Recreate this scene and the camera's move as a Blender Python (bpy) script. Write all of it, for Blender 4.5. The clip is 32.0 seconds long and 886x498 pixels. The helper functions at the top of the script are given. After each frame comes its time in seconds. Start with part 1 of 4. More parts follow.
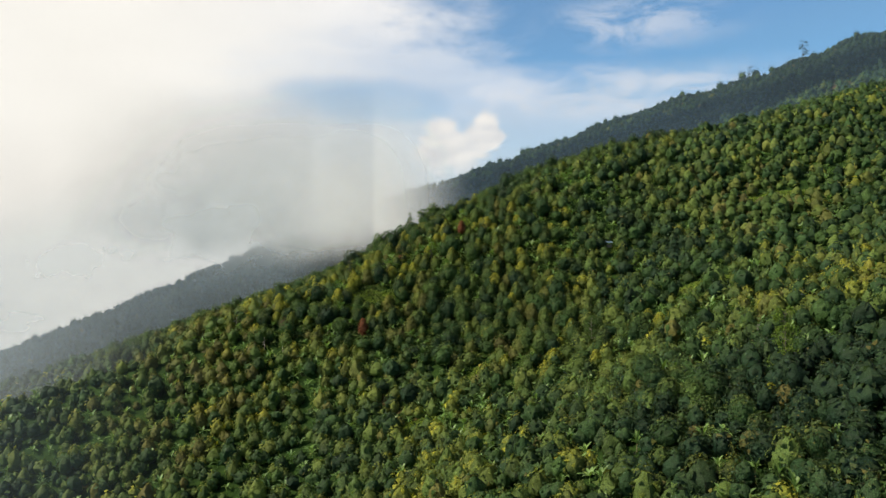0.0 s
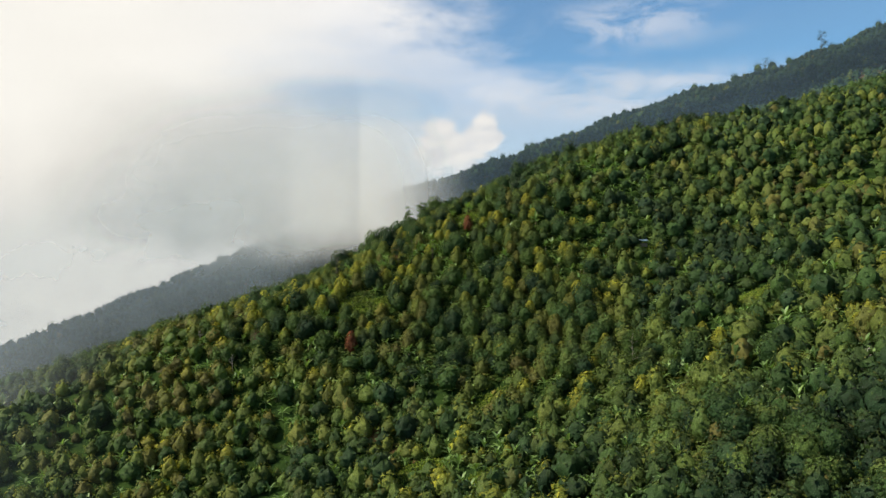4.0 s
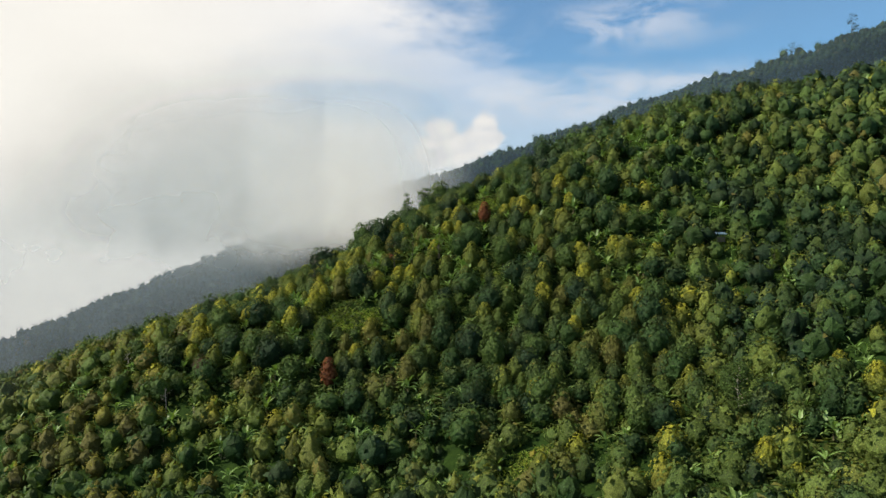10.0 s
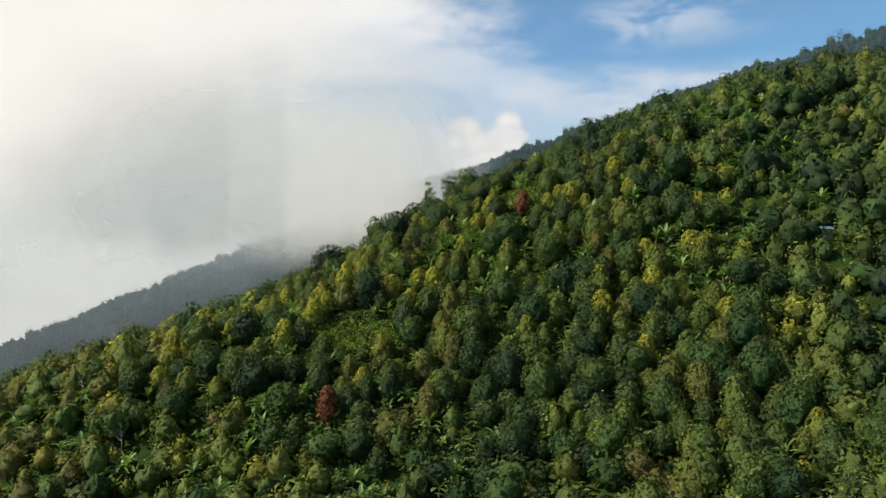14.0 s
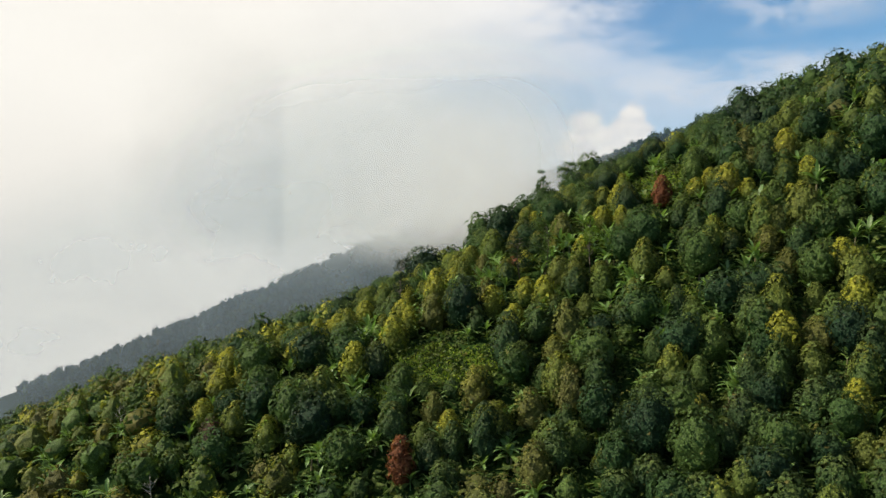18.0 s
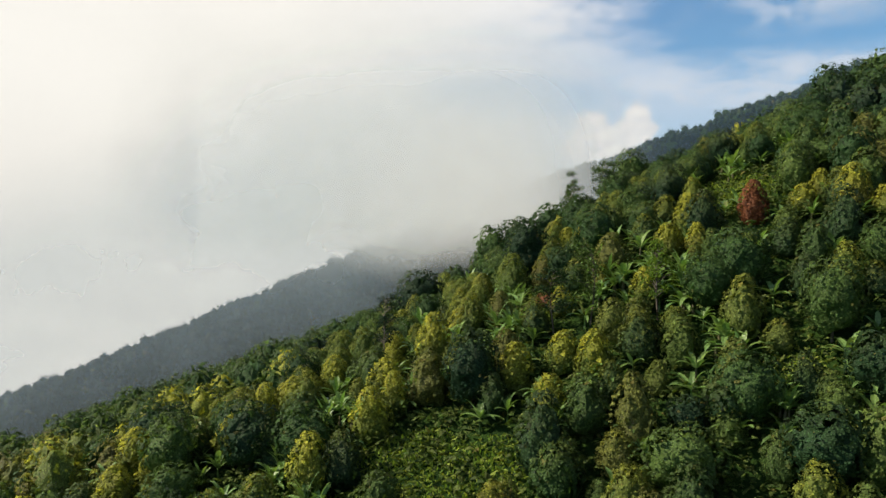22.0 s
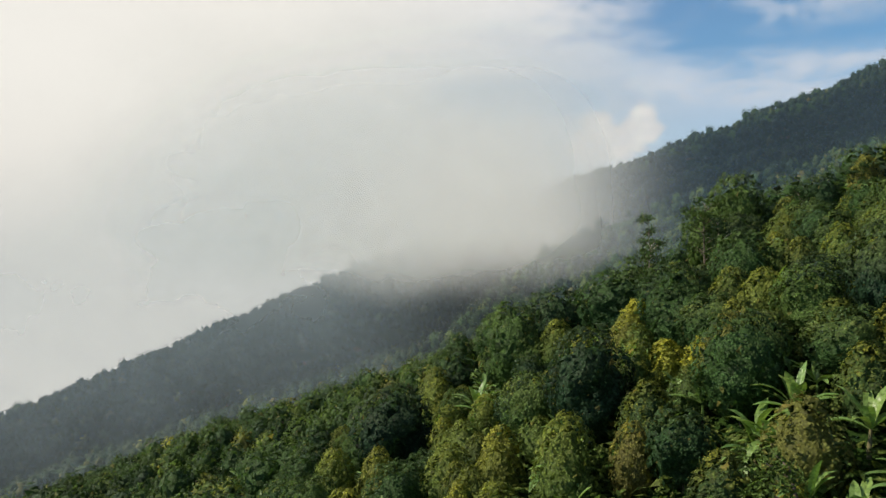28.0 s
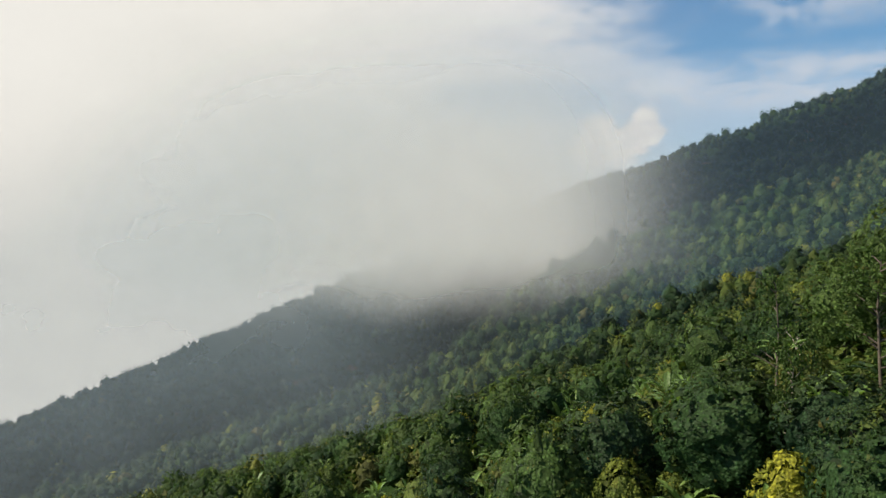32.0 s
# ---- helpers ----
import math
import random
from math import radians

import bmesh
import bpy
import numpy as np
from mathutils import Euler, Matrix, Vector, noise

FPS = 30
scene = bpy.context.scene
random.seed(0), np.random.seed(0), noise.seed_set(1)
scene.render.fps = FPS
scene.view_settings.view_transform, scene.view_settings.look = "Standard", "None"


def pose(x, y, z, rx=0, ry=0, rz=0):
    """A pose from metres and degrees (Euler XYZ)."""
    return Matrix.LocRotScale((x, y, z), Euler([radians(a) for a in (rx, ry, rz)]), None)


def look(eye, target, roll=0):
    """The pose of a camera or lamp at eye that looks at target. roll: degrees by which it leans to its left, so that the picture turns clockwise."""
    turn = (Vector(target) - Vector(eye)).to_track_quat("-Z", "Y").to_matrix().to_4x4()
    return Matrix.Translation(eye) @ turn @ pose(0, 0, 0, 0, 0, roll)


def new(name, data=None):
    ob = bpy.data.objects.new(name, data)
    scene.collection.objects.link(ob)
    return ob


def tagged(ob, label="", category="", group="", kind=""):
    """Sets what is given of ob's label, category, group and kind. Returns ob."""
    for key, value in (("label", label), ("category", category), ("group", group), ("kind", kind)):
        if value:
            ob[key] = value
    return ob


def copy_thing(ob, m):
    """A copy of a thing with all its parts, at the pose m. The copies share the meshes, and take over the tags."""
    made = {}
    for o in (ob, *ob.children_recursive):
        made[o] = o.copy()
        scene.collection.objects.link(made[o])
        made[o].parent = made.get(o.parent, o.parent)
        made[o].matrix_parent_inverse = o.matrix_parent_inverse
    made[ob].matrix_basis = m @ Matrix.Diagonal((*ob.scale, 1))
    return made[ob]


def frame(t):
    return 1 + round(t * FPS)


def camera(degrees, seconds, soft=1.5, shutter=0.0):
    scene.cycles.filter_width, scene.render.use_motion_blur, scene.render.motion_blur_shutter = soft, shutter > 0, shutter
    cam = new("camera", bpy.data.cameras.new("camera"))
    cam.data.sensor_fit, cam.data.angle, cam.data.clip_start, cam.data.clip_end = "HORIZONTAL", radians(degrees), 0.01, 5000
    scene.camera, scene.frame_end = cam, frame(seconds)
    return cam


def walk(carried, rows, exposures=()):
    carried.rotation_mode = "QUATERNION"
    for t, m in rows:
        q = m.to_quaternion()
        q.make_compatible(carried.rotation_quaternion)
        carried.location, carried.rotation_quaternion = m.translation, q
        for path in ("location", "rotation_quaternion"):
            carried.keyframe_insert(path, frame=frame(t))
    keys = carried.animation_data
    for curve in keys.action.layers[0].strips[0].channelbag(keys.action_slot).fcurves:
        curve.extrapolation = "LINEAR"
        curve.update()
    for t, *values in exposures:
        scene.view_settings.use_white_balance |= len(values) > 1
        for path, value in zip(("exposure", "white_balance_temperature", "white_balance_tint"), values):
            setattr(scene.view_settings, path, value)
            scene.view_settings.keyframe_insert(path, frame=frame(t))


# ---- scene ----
cam = camera(61.5, 32.0, soft=1.5)
PATH = [
    (0.0, pose(2.23, 0.87, 0.96, 89.85, -0.02, 0.49)),
    (1.0, pose(1.62, 14.71, 0.82, 89.89, -0.10, 0.42)),
    (2.0, pose(0.97, 28.70, 0.65, 89.92, -0.13, 0.37)),
    (3.0, pose(0.32, 42.42, 0.49, 89.90, -0.13, 0.36)),
    (3.5, pose(0.00, 49.09, 0.39, 89.89, -0.12, 0.37)),
    (5.5, pose(-1.16, 75.16, -0.26, 89.94, -0.06, 0.37)),
    (6.0, pose(-1.53, 81.44, -0.34, 89.92, -0.07, 0.36)),
    (7.0, pose(-2.28, 93.63, -0.53, 89.94, -0.09, 0.34)),
    (8.0, pose(-2.87, 105.66, -0.80, 89.93, -0.10, 0.36)),
    (9.0, pose(-3.34, 117.50, -1.03, 89.91, -0.10, 0.37)),
    (10.0, pose(-3.78, 128.98, -1.21, 89.93, -0.10, 0.40)),
    (11.0, pose(-4.23, 140.29, -1.40, 89.93, -0.10, 0.42)),
    (12.0, pose(-4.62, 151.57, -1.56, 89.94, -0.10, 0.45)),
    (13.0, pose(-5.15, 162.65, -1.57, 89.90, -0.14, 0.64)),
    (13.5, pose(-5.46, 168.06, -1.49, 89.88, -0.16, 1.20)),
    (14.0, pose(-5.72, 173.37, -1.42, 89.85, -0.16, 2.20)),
    (14.5, pose(-5.90, 178.57, -1.39, 89.81, -0.15, 3.44)),
    (15.0, pose(-6.01, 183.64, -1.44, 89.79, -0.11, 4.77)),
    (15.5, pose(-6.05, 188.62, -1.48, 89.77, -0.07, 6.20)),
    (17.5, pose(-5.30, 208.30, -0.48, 89.64, 0.10, 11.39)),
    (18.0, pose(-5.92, 213.90, -0.21, 89.60, 0.11, 11.45)),
    (19.0, pose(-7.80, 225.37, 0.72, 89.53, 0.07, 11.54)),
    (20.0, pose(-10.02, 236.20, 1.98, 89.59, 0.01, 11.60)),
    (21.0, pose(-12.30, 247.26, 3.35, 89.60, 0.00, 11.71)),
    (22.0, pose(-14.51, 259.58, 4.83, 89.56, 0.05, 11.82)),
    (23.0, pose(-16.63, 271.51, 6.40, 89.57, 0.11, 11.94)),
    (24.0, pose(-18.65, 282.20, 8.34, 89.62, 0.20, 12.03)),
    (25.0, pose(-20.65, 292.45, 10.51, 89.65, 0.32, 12.09)),
    (26.0, pose(-22.64, 302.58, 12.66, 89.70, 0.40, 12.14)),
    (26.5, pose(-23.55, 307.69, 13.70, 89.70, 0.43, 12.15)),
    (28.5, pose(-26.25, 329.12, 17.71, 89.69, 0.48, 12.33)),
    (29.0, pose(-27.03, 333.96, 18.62, 89.73, 0.50, 12.36)),
    (30.0, pose(-28.69, 343.55, 20.30, 89.77, 0.54, 12.41)),
    (31.0, pose(-30.45, 353.52, 21.74, 89.86, 0.59, 12.45)),
    (32.0, pose(-32.53, 363.88, 22.86, 89.95, 0.60, 12.47)),
]
walk(cam, PATH, ((0.0, 0.0), (18.0, 0.0), (26.0, -0.10), (30.0, -0.18), (32.0, -0.18)))

# ---- light: hazy morning sun from the side, broken cloud ----
SUN = Vector((-0.76, -0.20, 0.60)).normalized()
lamp = bpy.data.lights.new("sun", "SUN")
lamp.energy, lamp.angle, lamp.color = 7.0, radians(1.2), (1.0, 0.90, 0.71)
new("sun", lamp).matrix_world = look(SUN * 400, (0, 0, 0))


class Nodes:
    """Short hand for node trees."""

    def __init__(self, tree):
        self.tree = tree
        tree.nodes.clear()

    def add(self, kind, **settings):
        node = self.tree.nodes.new(kind)
        for key, value in settings.items():
            if key == "operation":
                node.operation = value
            elif key == "data_type":
                node.data_type = value
            elif key == "blend_type":
                node.blend_type = value
        return node

    def link(self, a, b):
        self.tree.links.new(a, b)

    def put(self, socket, value):
        if hasattr(value, "is_output"):
            self.link(value, socket)
        else:
            socket.default_value = value

    def math(self, op, a, b=0.0, c=0.0, clamp=False):
        node = self.add("ShaderNodeMath", operation=op)
        node.use_clamp = clamp
        for k, v in enumerate((a, b, c)):
            self.put(node.inputs[k], v)
        return node.outputs[0]

    def smooth(self, value, low, high, to_low=0.0, to_high=1.0):
        node = self.add("ShaderNodeMapRange")
        node.interpolation_type = "SMOOTHSTEP"
        for k, v in enumerate((value, low, high, to_low, to_high)):
            self.put(node.inputs[k], v)
        return node.outputs[0]

    def mix(self, factor, a, b, blend="MIX"):
        node = self.add("ShaderNodeMix", data_type="RGBA", blend_type=blend)
        self.put(node.inputs[0], factor)
        self.put(node.inputs[6], a)
        self.put(node.inputs[7], b)
        return node.outputs[2]

    def noise(self, vector, scale, detail=3.0, rough=0.5, warp=0.0):
        node = self.add("ShaderNodeTexNoise")
        if vector is not None:
            self.link(vector, node.inputs["Vector"])
        node.inputs["Scale"].default_value, node.inputs["Detail"].default_value = scale, detail
        node.inputs["Roughness"].default_value, node.inputs["Distortion"].default_value = rough, warp
        return node.outputs["Fac"]

    def stretch(self, vector, scale, shift=(0, 0, 0)):
        node = self.add("ShaderNodeMapping")
        self.link(vector, node.inputs["Vector"])
        node.inputs["Scale"].default_value, node.inputs["Location"].default_value = scale, shift
        return node.outputs[0]


def rgb(r, g, b):
    return (r, g, b, 1.0)


def build_sky():
    world = bpy.data.worlds.new("sky")
    world.use_nodes = True
    scene.world = world
    n = Nodes(world.node_tree)
    sky = n.add("ShaderNodeTexSky")
    sky.sky_type, sky.sun_disc = "NISHITA", False
    sky.sun_elevation, sky.sun_rotation = math.asin(SUN.z), math.atan2(SUN.x, SUN.y)
    sky.altitude, sky.dust_density = 900.0, 0.3
    way = n.add("ShaderNodeTexCoord").outputs["Generated"]
    part_xyz = n.add("ShaderNodeSeparateXYZ")
    n.link(way, part_xyz.inputs[0])
    x, y, z = part_xyz.outputs
    az = n.math("ARCTAN2", x, y)
    el = n.math("ARCSINE", z)
    flat = n.add("ShaderNodeCombineXYZ")
    n.put(flat.inputs[0], az)
    n.put(flat.inputs[1], n.math("MULTIPLY", el, 2.6))
    wisps = n.noise(flat.outputs[0], 5.0, 6.0, 0.55, 0.3)
    fine = n.noise(flat.outputs[0], 17.0, 5.0, 0.6, 0.2)
    rag = n.math("ADD", n.math("MULTIPLY", n.math("SUBTRACT", wisps, 0.5), 0.9), n.math("MULTIPLY", n.math("SUBTRACT", fine, 0.5), 0.35))

    def blob(a0, e0, ra, re, soft=0.6, torn_by=1.0):
        """1 inside an ellipse of the sky, ragged at its rim."""
        da = n.math("DIVIDE", n.math("SUBTRACT", az, a0), ra)
        de = n.math("DIVIDE", n.math("SUBTRACT", el, e0), re)
        far = n.math("SQRT", n.math("ADD", n.math("MULTIPLY", da, da), n.math("MULTIPLY", de, de)))
        return n.smooth(n.math("MULTIPLY_ADD", rag, torn_by, far), 1.0 + soft * 0.5, 1.0 - soft * 0.5)

    # blue gaps: the wide one, a long narrow one, and a thin veil round them
    wide = blob(0.50, 0.295, 0.53, 0.145, 0.6)
    strip = n.math("MAXIMUM", n.math("MULTIPLY", blob(-0.10, 0.192, 0.14, 0.034, 1.2, 1.2), 0.75), n.math("MULTIPLY", blob(0.05, 0.200, 0.22, 0.036, 1.4, 1.5), 0.55))
    veil = n.math("MULTIPLY", blob(0.16, 0.19, 0.34, 0.11, 1.2), 0.5)
    gap = n.math("MAXIMUM", n.math("MAXIMUM", wide, strip), veil)
    high = n.math("MULTIPLY", n.smooth(el, 0.42, 0.70), n.smooth(az, -1.2, 0.3, 0.55, 0.95))
    behind = n.math("MULTIPLY", n.smooth(n.math("ABSOLUTE", az), 1.0, 1.7), 0.75)
    gap = n.math("MAXIMUM", n.math("MAXIMUM", gap, high), behind)
    low_bar = n.math("MULTIPLY", blob(0.24, 0.200, 0.24, 0.030, 1.2), 0.7)
    small = n.math("MULTIPLY", blob(0.25, 0.283, 0.09, 0.028, 1.6), 0.5)
    tuft = n.math("MULTIPLY", blob(0.317, 0.322, 0.05, 0.014, 1.6), 0.5)
    torn = n.smooth(n.noise(flat.outputs[0], 11.0, 6.0, 0.62, 0.5), 0.38, 0.62)
    for cloud in (n.math("MULTIPLY", low_bar, n.math("MULTIPLY_ADD", torn, 0.7, 0.3)), n.math("MULTIPLY", small, torn), n.math("MULTIPLY", tuft, torn)):
        gap = n.math("MULTIPLY", gap, n.math("SUBTRACT", 1.0, cloud))
    gap = n.math("MULTIPLY", gap, 0.90, clamp=True)
    broad = n.noise(flat.outputs[0], 2.2, 3.0, 0.5, 0.4)
    side = n.smooth(az, 0.25, -0.6)
    bright = n.math("ADD", n.math("MULTIPLY", side, 0.13), n.smooth(el, 0.0, 0.26, 0.66, 0.84))
    bright = n.math("ADD", bright, n.math("MULTIPLY", n.math("SUBTRACT", broad, 0.5), 0.22))
    tone = n.mix(n.smooth(az, 0.2, -0.5), rgb(0.98, 0.99, 1.03), rgb(1.035, 1.0, 0.925))
    cloud = n.mix(1.0, tone, bright, "MULTIPLY")
    blue = n.mix(1.0, sky.outputs[0], rgb(0.054, 0.112, 0.138), "MULTIPLY")
    # a sunlit heap of cloud behind the far crest
    heap = 0.0
    for a0, e0, r in ((-0.020, 0.125, 0.030), (-0.010, 0.146, 0.027), (0.012, 0.128, 0.032), (0.034, 0.140, 0.025), (0.050, 0.158, 0.021), (0.056, 0.145, 0.018)):
        da, de = n.math("DIVIDE", n.math("SUBTRACT", az, a0), r), n.math("DIVIDE", n.math("SUBTRACT", el, e0), r)
        far = n.math("SQRT", n.math("ADD", n.math("MULTIPLY", da, da), n.math("MULTIPLY", de, de)))
        frayed = n.math("MULTIPLY_ADD", n.math("SUBTRACT", n.noise(flat.outputs[0], 34.0, 5.0, 0.6, 0.2), 0.5), 1.3, far)
        heap = n.math("MAXIMUM", heap, n.smooth(frayed, 1.22, 0.62))
    heap = n.math("MULTIPLY", heap, n.smooth(el, 0.085, 0.125, 0.35, 0.95))
    lit = n.mix(n.smooth(n.noise(flat.outputs[0], 26.0, 4.0, 0.55, 0.2), 0.35, 0.65), rgb(0.80, 0.78, 0.77), rgb(0.97, 0.92, 0.86))
    back = n.add("ShaderNodeBackground")
    n.link(n.mix(heap, n.mix(gap, cloud, blue), lit), back.inputs["Color"])
    back.inputs["Strength"].default_value = 1.0
    n.link(back.outputs[0], n.add("ShaderNodeOutputWorld").inputs[0])


build_sky()


# ---- materials ----
def blank(name):
    mat = bpy.data.materials.new(name)
    mat.use_nodes = True
    return mat, Nodes(mat.node_tree)


def leaf_material(name, tones, flush, per_object, glow=0.26, rough=0.58, shine=0.13, bunchy=0.6):
    """Foliage: tones run over the trees, each leaf a little different, young leaves in the flush colour."""
    mat, n = blank(name)
    if per_object:
        pick = n.add("ShaderNodeObjectInfo").outputs["Random"]
    else:
        hue = n.add("ShaderNodeAttribute")
        hue.attribute_name = "hue"
        pick = hue.outputs["Fac"]
    young = n.add("ShaderNodeAttribute")
    young.attribute_name = "flush"
    ramp = n.add("ShaderNodeValToRGB")
    el = ramp.color_ramp.elements
    while len(el) < len(tones):
        el.new(0.5)
    for k, tone in enumerate(tones):
        el[k].position, el[k].color = k / (len(tones) - 1), rgb(*tone)
    n.link(pick, ramp.inputs[0])
    geo = n.add("ShaderNodeNewGeometry")
    island = geo.outputs["Random Per Island"]
    colour = n.mix(young.outputs["Fac"], ramp.outputs[0], rgb(*flush))
    value = n.math("MULTIPLY_ADD", island, 0.65, 0.66)
    at = n.add("ShaderNodeTexCoord").outputs["Object"]
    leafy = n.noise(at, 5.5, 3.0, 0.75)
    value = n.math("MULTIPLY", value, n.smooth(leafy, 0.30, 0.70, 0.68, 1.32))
    # dark gaps between leaf bunches: the crown's inner shade put into the colour
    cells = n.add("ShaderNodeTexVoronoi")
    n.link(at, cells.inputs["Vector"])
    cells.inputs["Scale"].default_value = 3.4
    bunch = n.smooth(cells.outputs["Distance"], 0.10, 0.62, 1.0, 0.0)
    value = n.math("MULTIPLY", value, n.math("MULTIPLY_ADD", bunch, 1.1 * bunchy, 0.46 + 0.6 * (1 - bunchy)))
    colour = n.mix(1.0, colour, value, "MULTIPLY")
    yellowed = n.mix(n.smooth(island, 0.965, 1.0, 0.0, 0.6), colour, rgb(0.16, 0.12, 0.03))
    bsdf = n.add("ShaderNodeBsdfPrincipled")
    n.link(yellowed, bsdf.inputs["Base Color"])
    bsdf.inputs["Roughness"].default_value = rough
    bsdf.inputs["Specular IOR Level"].default_value = shine
    relief = n.add("ShaderNodeBump")
    relief.inputs["Strength"].default_value, relief.inputs["Distance"].default_value = 0.8 * max(0.3, bunchy), 0.22
    n.link(n.math("MULTIPLY_ADD", leafy, 0.5, bunch), relief.inputs["Height"])
    # leaves lie along the round of the crown
    round_out = n.add("ShaderNodeAttribute")
    round_out.attribute_name = "bulge"
    turned = n.add("ShaderNodeVectorTransform")
    turned.vector_type, turned.convert_from, turned.convert_to = "VECTOR", "OBJECT", "WORLD"
    n.link(round_out.outputs["Vector"], turned.inputs[0])
    lie = n.add("ShaderNodeVectorMath", operation="MULTIPLY_ADD")
    n.link(geo.outputs["Normal"], lie.inputs[0])
    lie.inputs[1].default_value = (0.5, 0.5, 0.5)
    n.link(turned.outputs[0], lie.inputs[2])
    even = n.add("ShaderNodeVectorMath", operation="NORMALIZE")
    n.link(lie.outputs[0], even.inputs[0])
    n.link(even.outputs[0], relief.inputs["Normal"])
    n.link(relief.outputs[0], bsdf.inputs["Normal"])
    thin = n.add("ShaderNodeBsdfTranslucent")
    n.link(n.mix(1.0, yellowed, rgb(1.25, 1.35, 0.6), "MULTIPLY"), thin.inputs["Color"])
    both = n.add("ShaderNodeMixShader")
    both.inputs[0].default_value = glow
    n.link(bsdf.outputs[0], both.inputs[1])
    n.link(thin.outputs[0], both.inputs[2])
    n.link(both.outputs[0], n.add("ShaderNodeOutputMaterial").inputs[0])
    return mat


def plain_material(name, a, b, scale, rough=0.8, metal=0.0, bump=0.3):
    """Two tones mixed by grain at two sizes, with fine relief."""
    mat, n = blank(name)
    at = n.add("ShaderNodeTexCoord").outputs["Object"]
    grain = n.noise(at, scale, 5.0, 0.6)
    stain = n.noise(at, scale * 0.15, 3.0, 0.5, 0.5)
    f = n.math("ADD", n.math("MULTIPLY", grain, 0.6), n.math("MULTIPLY", stain, 0.5), clamp=True)
    bsdf = n.add("ShaderNodeBsdfPrincipled")
    n.link(n.mix(n.smooth(f, 0.3, 0.8), rgb(*a), rgb(*b)), bsdf.inputs["Base Color"])
    bsdf.inputs["Roughness"].default_value, bsdf.inputs["Metallic"].default_value = rough, metal
    relief = n.add("ShaderNodeBump")
    relief.inputs["Strength"].default_value = bump
    n.link(grain, relief.inputs["Height"])
    n.link(relief.outputs[0], bsdf.inputs["Normal"])
    n.link(bsdf.outputs[0], n.add("ShaderNodeOutputMaterial").inputs[0])
    return mat


def ground_material():
    mat, n = blank("hillside soil and grass")
    at = n.add("ShaderNodeTexCoord").outputs["Object"]
    big, mid, fine = n.noise(at, 0.03, 4.0, 0.55, 0.4), n.noise(at, 0.35, 4.0, 0.6), n.noise(at, 3.0, 4.0, 0.65)
    grass = n.mix(n.smooth(mid, 0.35, 0.65), rgb(0.009, 0.024, 0.005), rgb(0.020, 0.044, 0.007))
    grass = n.mix(n.smooth(fine, 0.4, 0.7, 0.0, 0.6), grass, rgb(0.030, 0.056, 0.009))
    soil = n.mix(n.smooth(fine, 0.35, 0.7), rgb(0.085, 0.040, 0.018), rgb(0.15, 0.075, 0.035))
    bare = n.math("MULTIPLY", n.smooth(big, 0.62, 0.70), n.smooth(mid, 0.42, 0.58))
    bsdf = n.add("ShaderNodeBsdfPrincipled")
    n.link(n.mix(bare, grass, soil), bsdf.inputs["Base Color"])
    bsdf.inputs["Roughness"].default_value, bsdf.inputs["Specular IOR Level"].default_value = 0.95, 0.1
    relief = n.add("ShaderNodeBump")
    relief.inputs["Strength"].default_value, relief.inputs["Distance"].default_value = 0.8, 0.4
    n.link(fine, relief.inputs["Height"])
    n.link(relief.outputs[0], bsdf.inputs["Normal"])
    n.link(bsdf.outputs[0], n.add("ShaderNodeOutputMaterial").inputs[0])
    return mat


CLOVE = ((0.019, 0.046, 0.021), (0.035, 0.071, 0.025), (0.055, 0.097, 0.027), (0.080, 0.128, 0.031), (0.112, 0.141, 0.032), (0.103, 0.100, 0.031))
CLOVE_FLUSH = (0.31, 0.305, 0.032)
BROAD = ((0.014, 0.035, 0.018), (0.023, 0.054, 0.019), (0.038, 0.079, 0.022), (0.068, 0.112, 0.027))
BROAD_FLUSH = (0.13, 0.165, 0.042)
BANANA = ((0.085, 0.165, 0.052), (0.12, 0.215, 0.065), (0.165, 0.265, 0.08))
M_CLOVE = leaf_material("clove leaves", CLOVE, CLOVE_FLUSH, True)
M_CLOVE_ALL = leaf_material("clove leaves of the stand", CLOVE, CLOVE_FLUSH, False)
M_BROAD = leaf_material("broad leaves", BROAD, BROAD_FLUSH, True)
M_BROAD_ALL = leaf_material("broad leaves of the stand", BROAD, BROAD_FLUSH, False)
M_BANANA = leaf_material("banana leaf", BANANA, (0.16, 0.22, 0.05), True, 0.3, 0.38, 0.4, 0.0)
M_BANANA_ALL = leaf_material("banana leaves of the grove", BANANA, (0.16, 0.22, 0.05), False, 0.3, 0.38, 0.4, 0.0)
M_PALE = leaf_material("pale green leaves", ((0.10, 0.17, 0.03), (0.14, 0.22, 0.035)), (0.24, 0.28, 0.04), True, 0.45)
M_RUST = leaf_material("rust red leaves", ((0.14, 0.05, 0.025), (0.17, 0.065, 0.028)), (0.23, 0.09, 0.035), True)
M_MAROON = leaf_material("maroon leaves", ((0.055, 0.036, 0.028), (0.075, 0.045, 0.032)), (0.09, 0.06, 0.04), True)
M_SHRUB = leaf_material("low growth", ((0.035, 0.065, 0.014), (0.055, 0.095, 0.018), (0.10, 0.135, 0.028)), (0.14, 0.16, 0.04), False)
M_GRASS = leaf_material("grass", ((0.12, 0.20, 0.030), (0.15, 0.24, 0.036), (0.19, 0.27, 0.05)), (0.26, 0.29, 0.06), False, 0.4, 0.66, 0.08, 0.3)
M_WOOD = plain_material("weathered boards", (0.10, 0.075, 0.05), (0.22, 0.18, 0.13), 5.0)
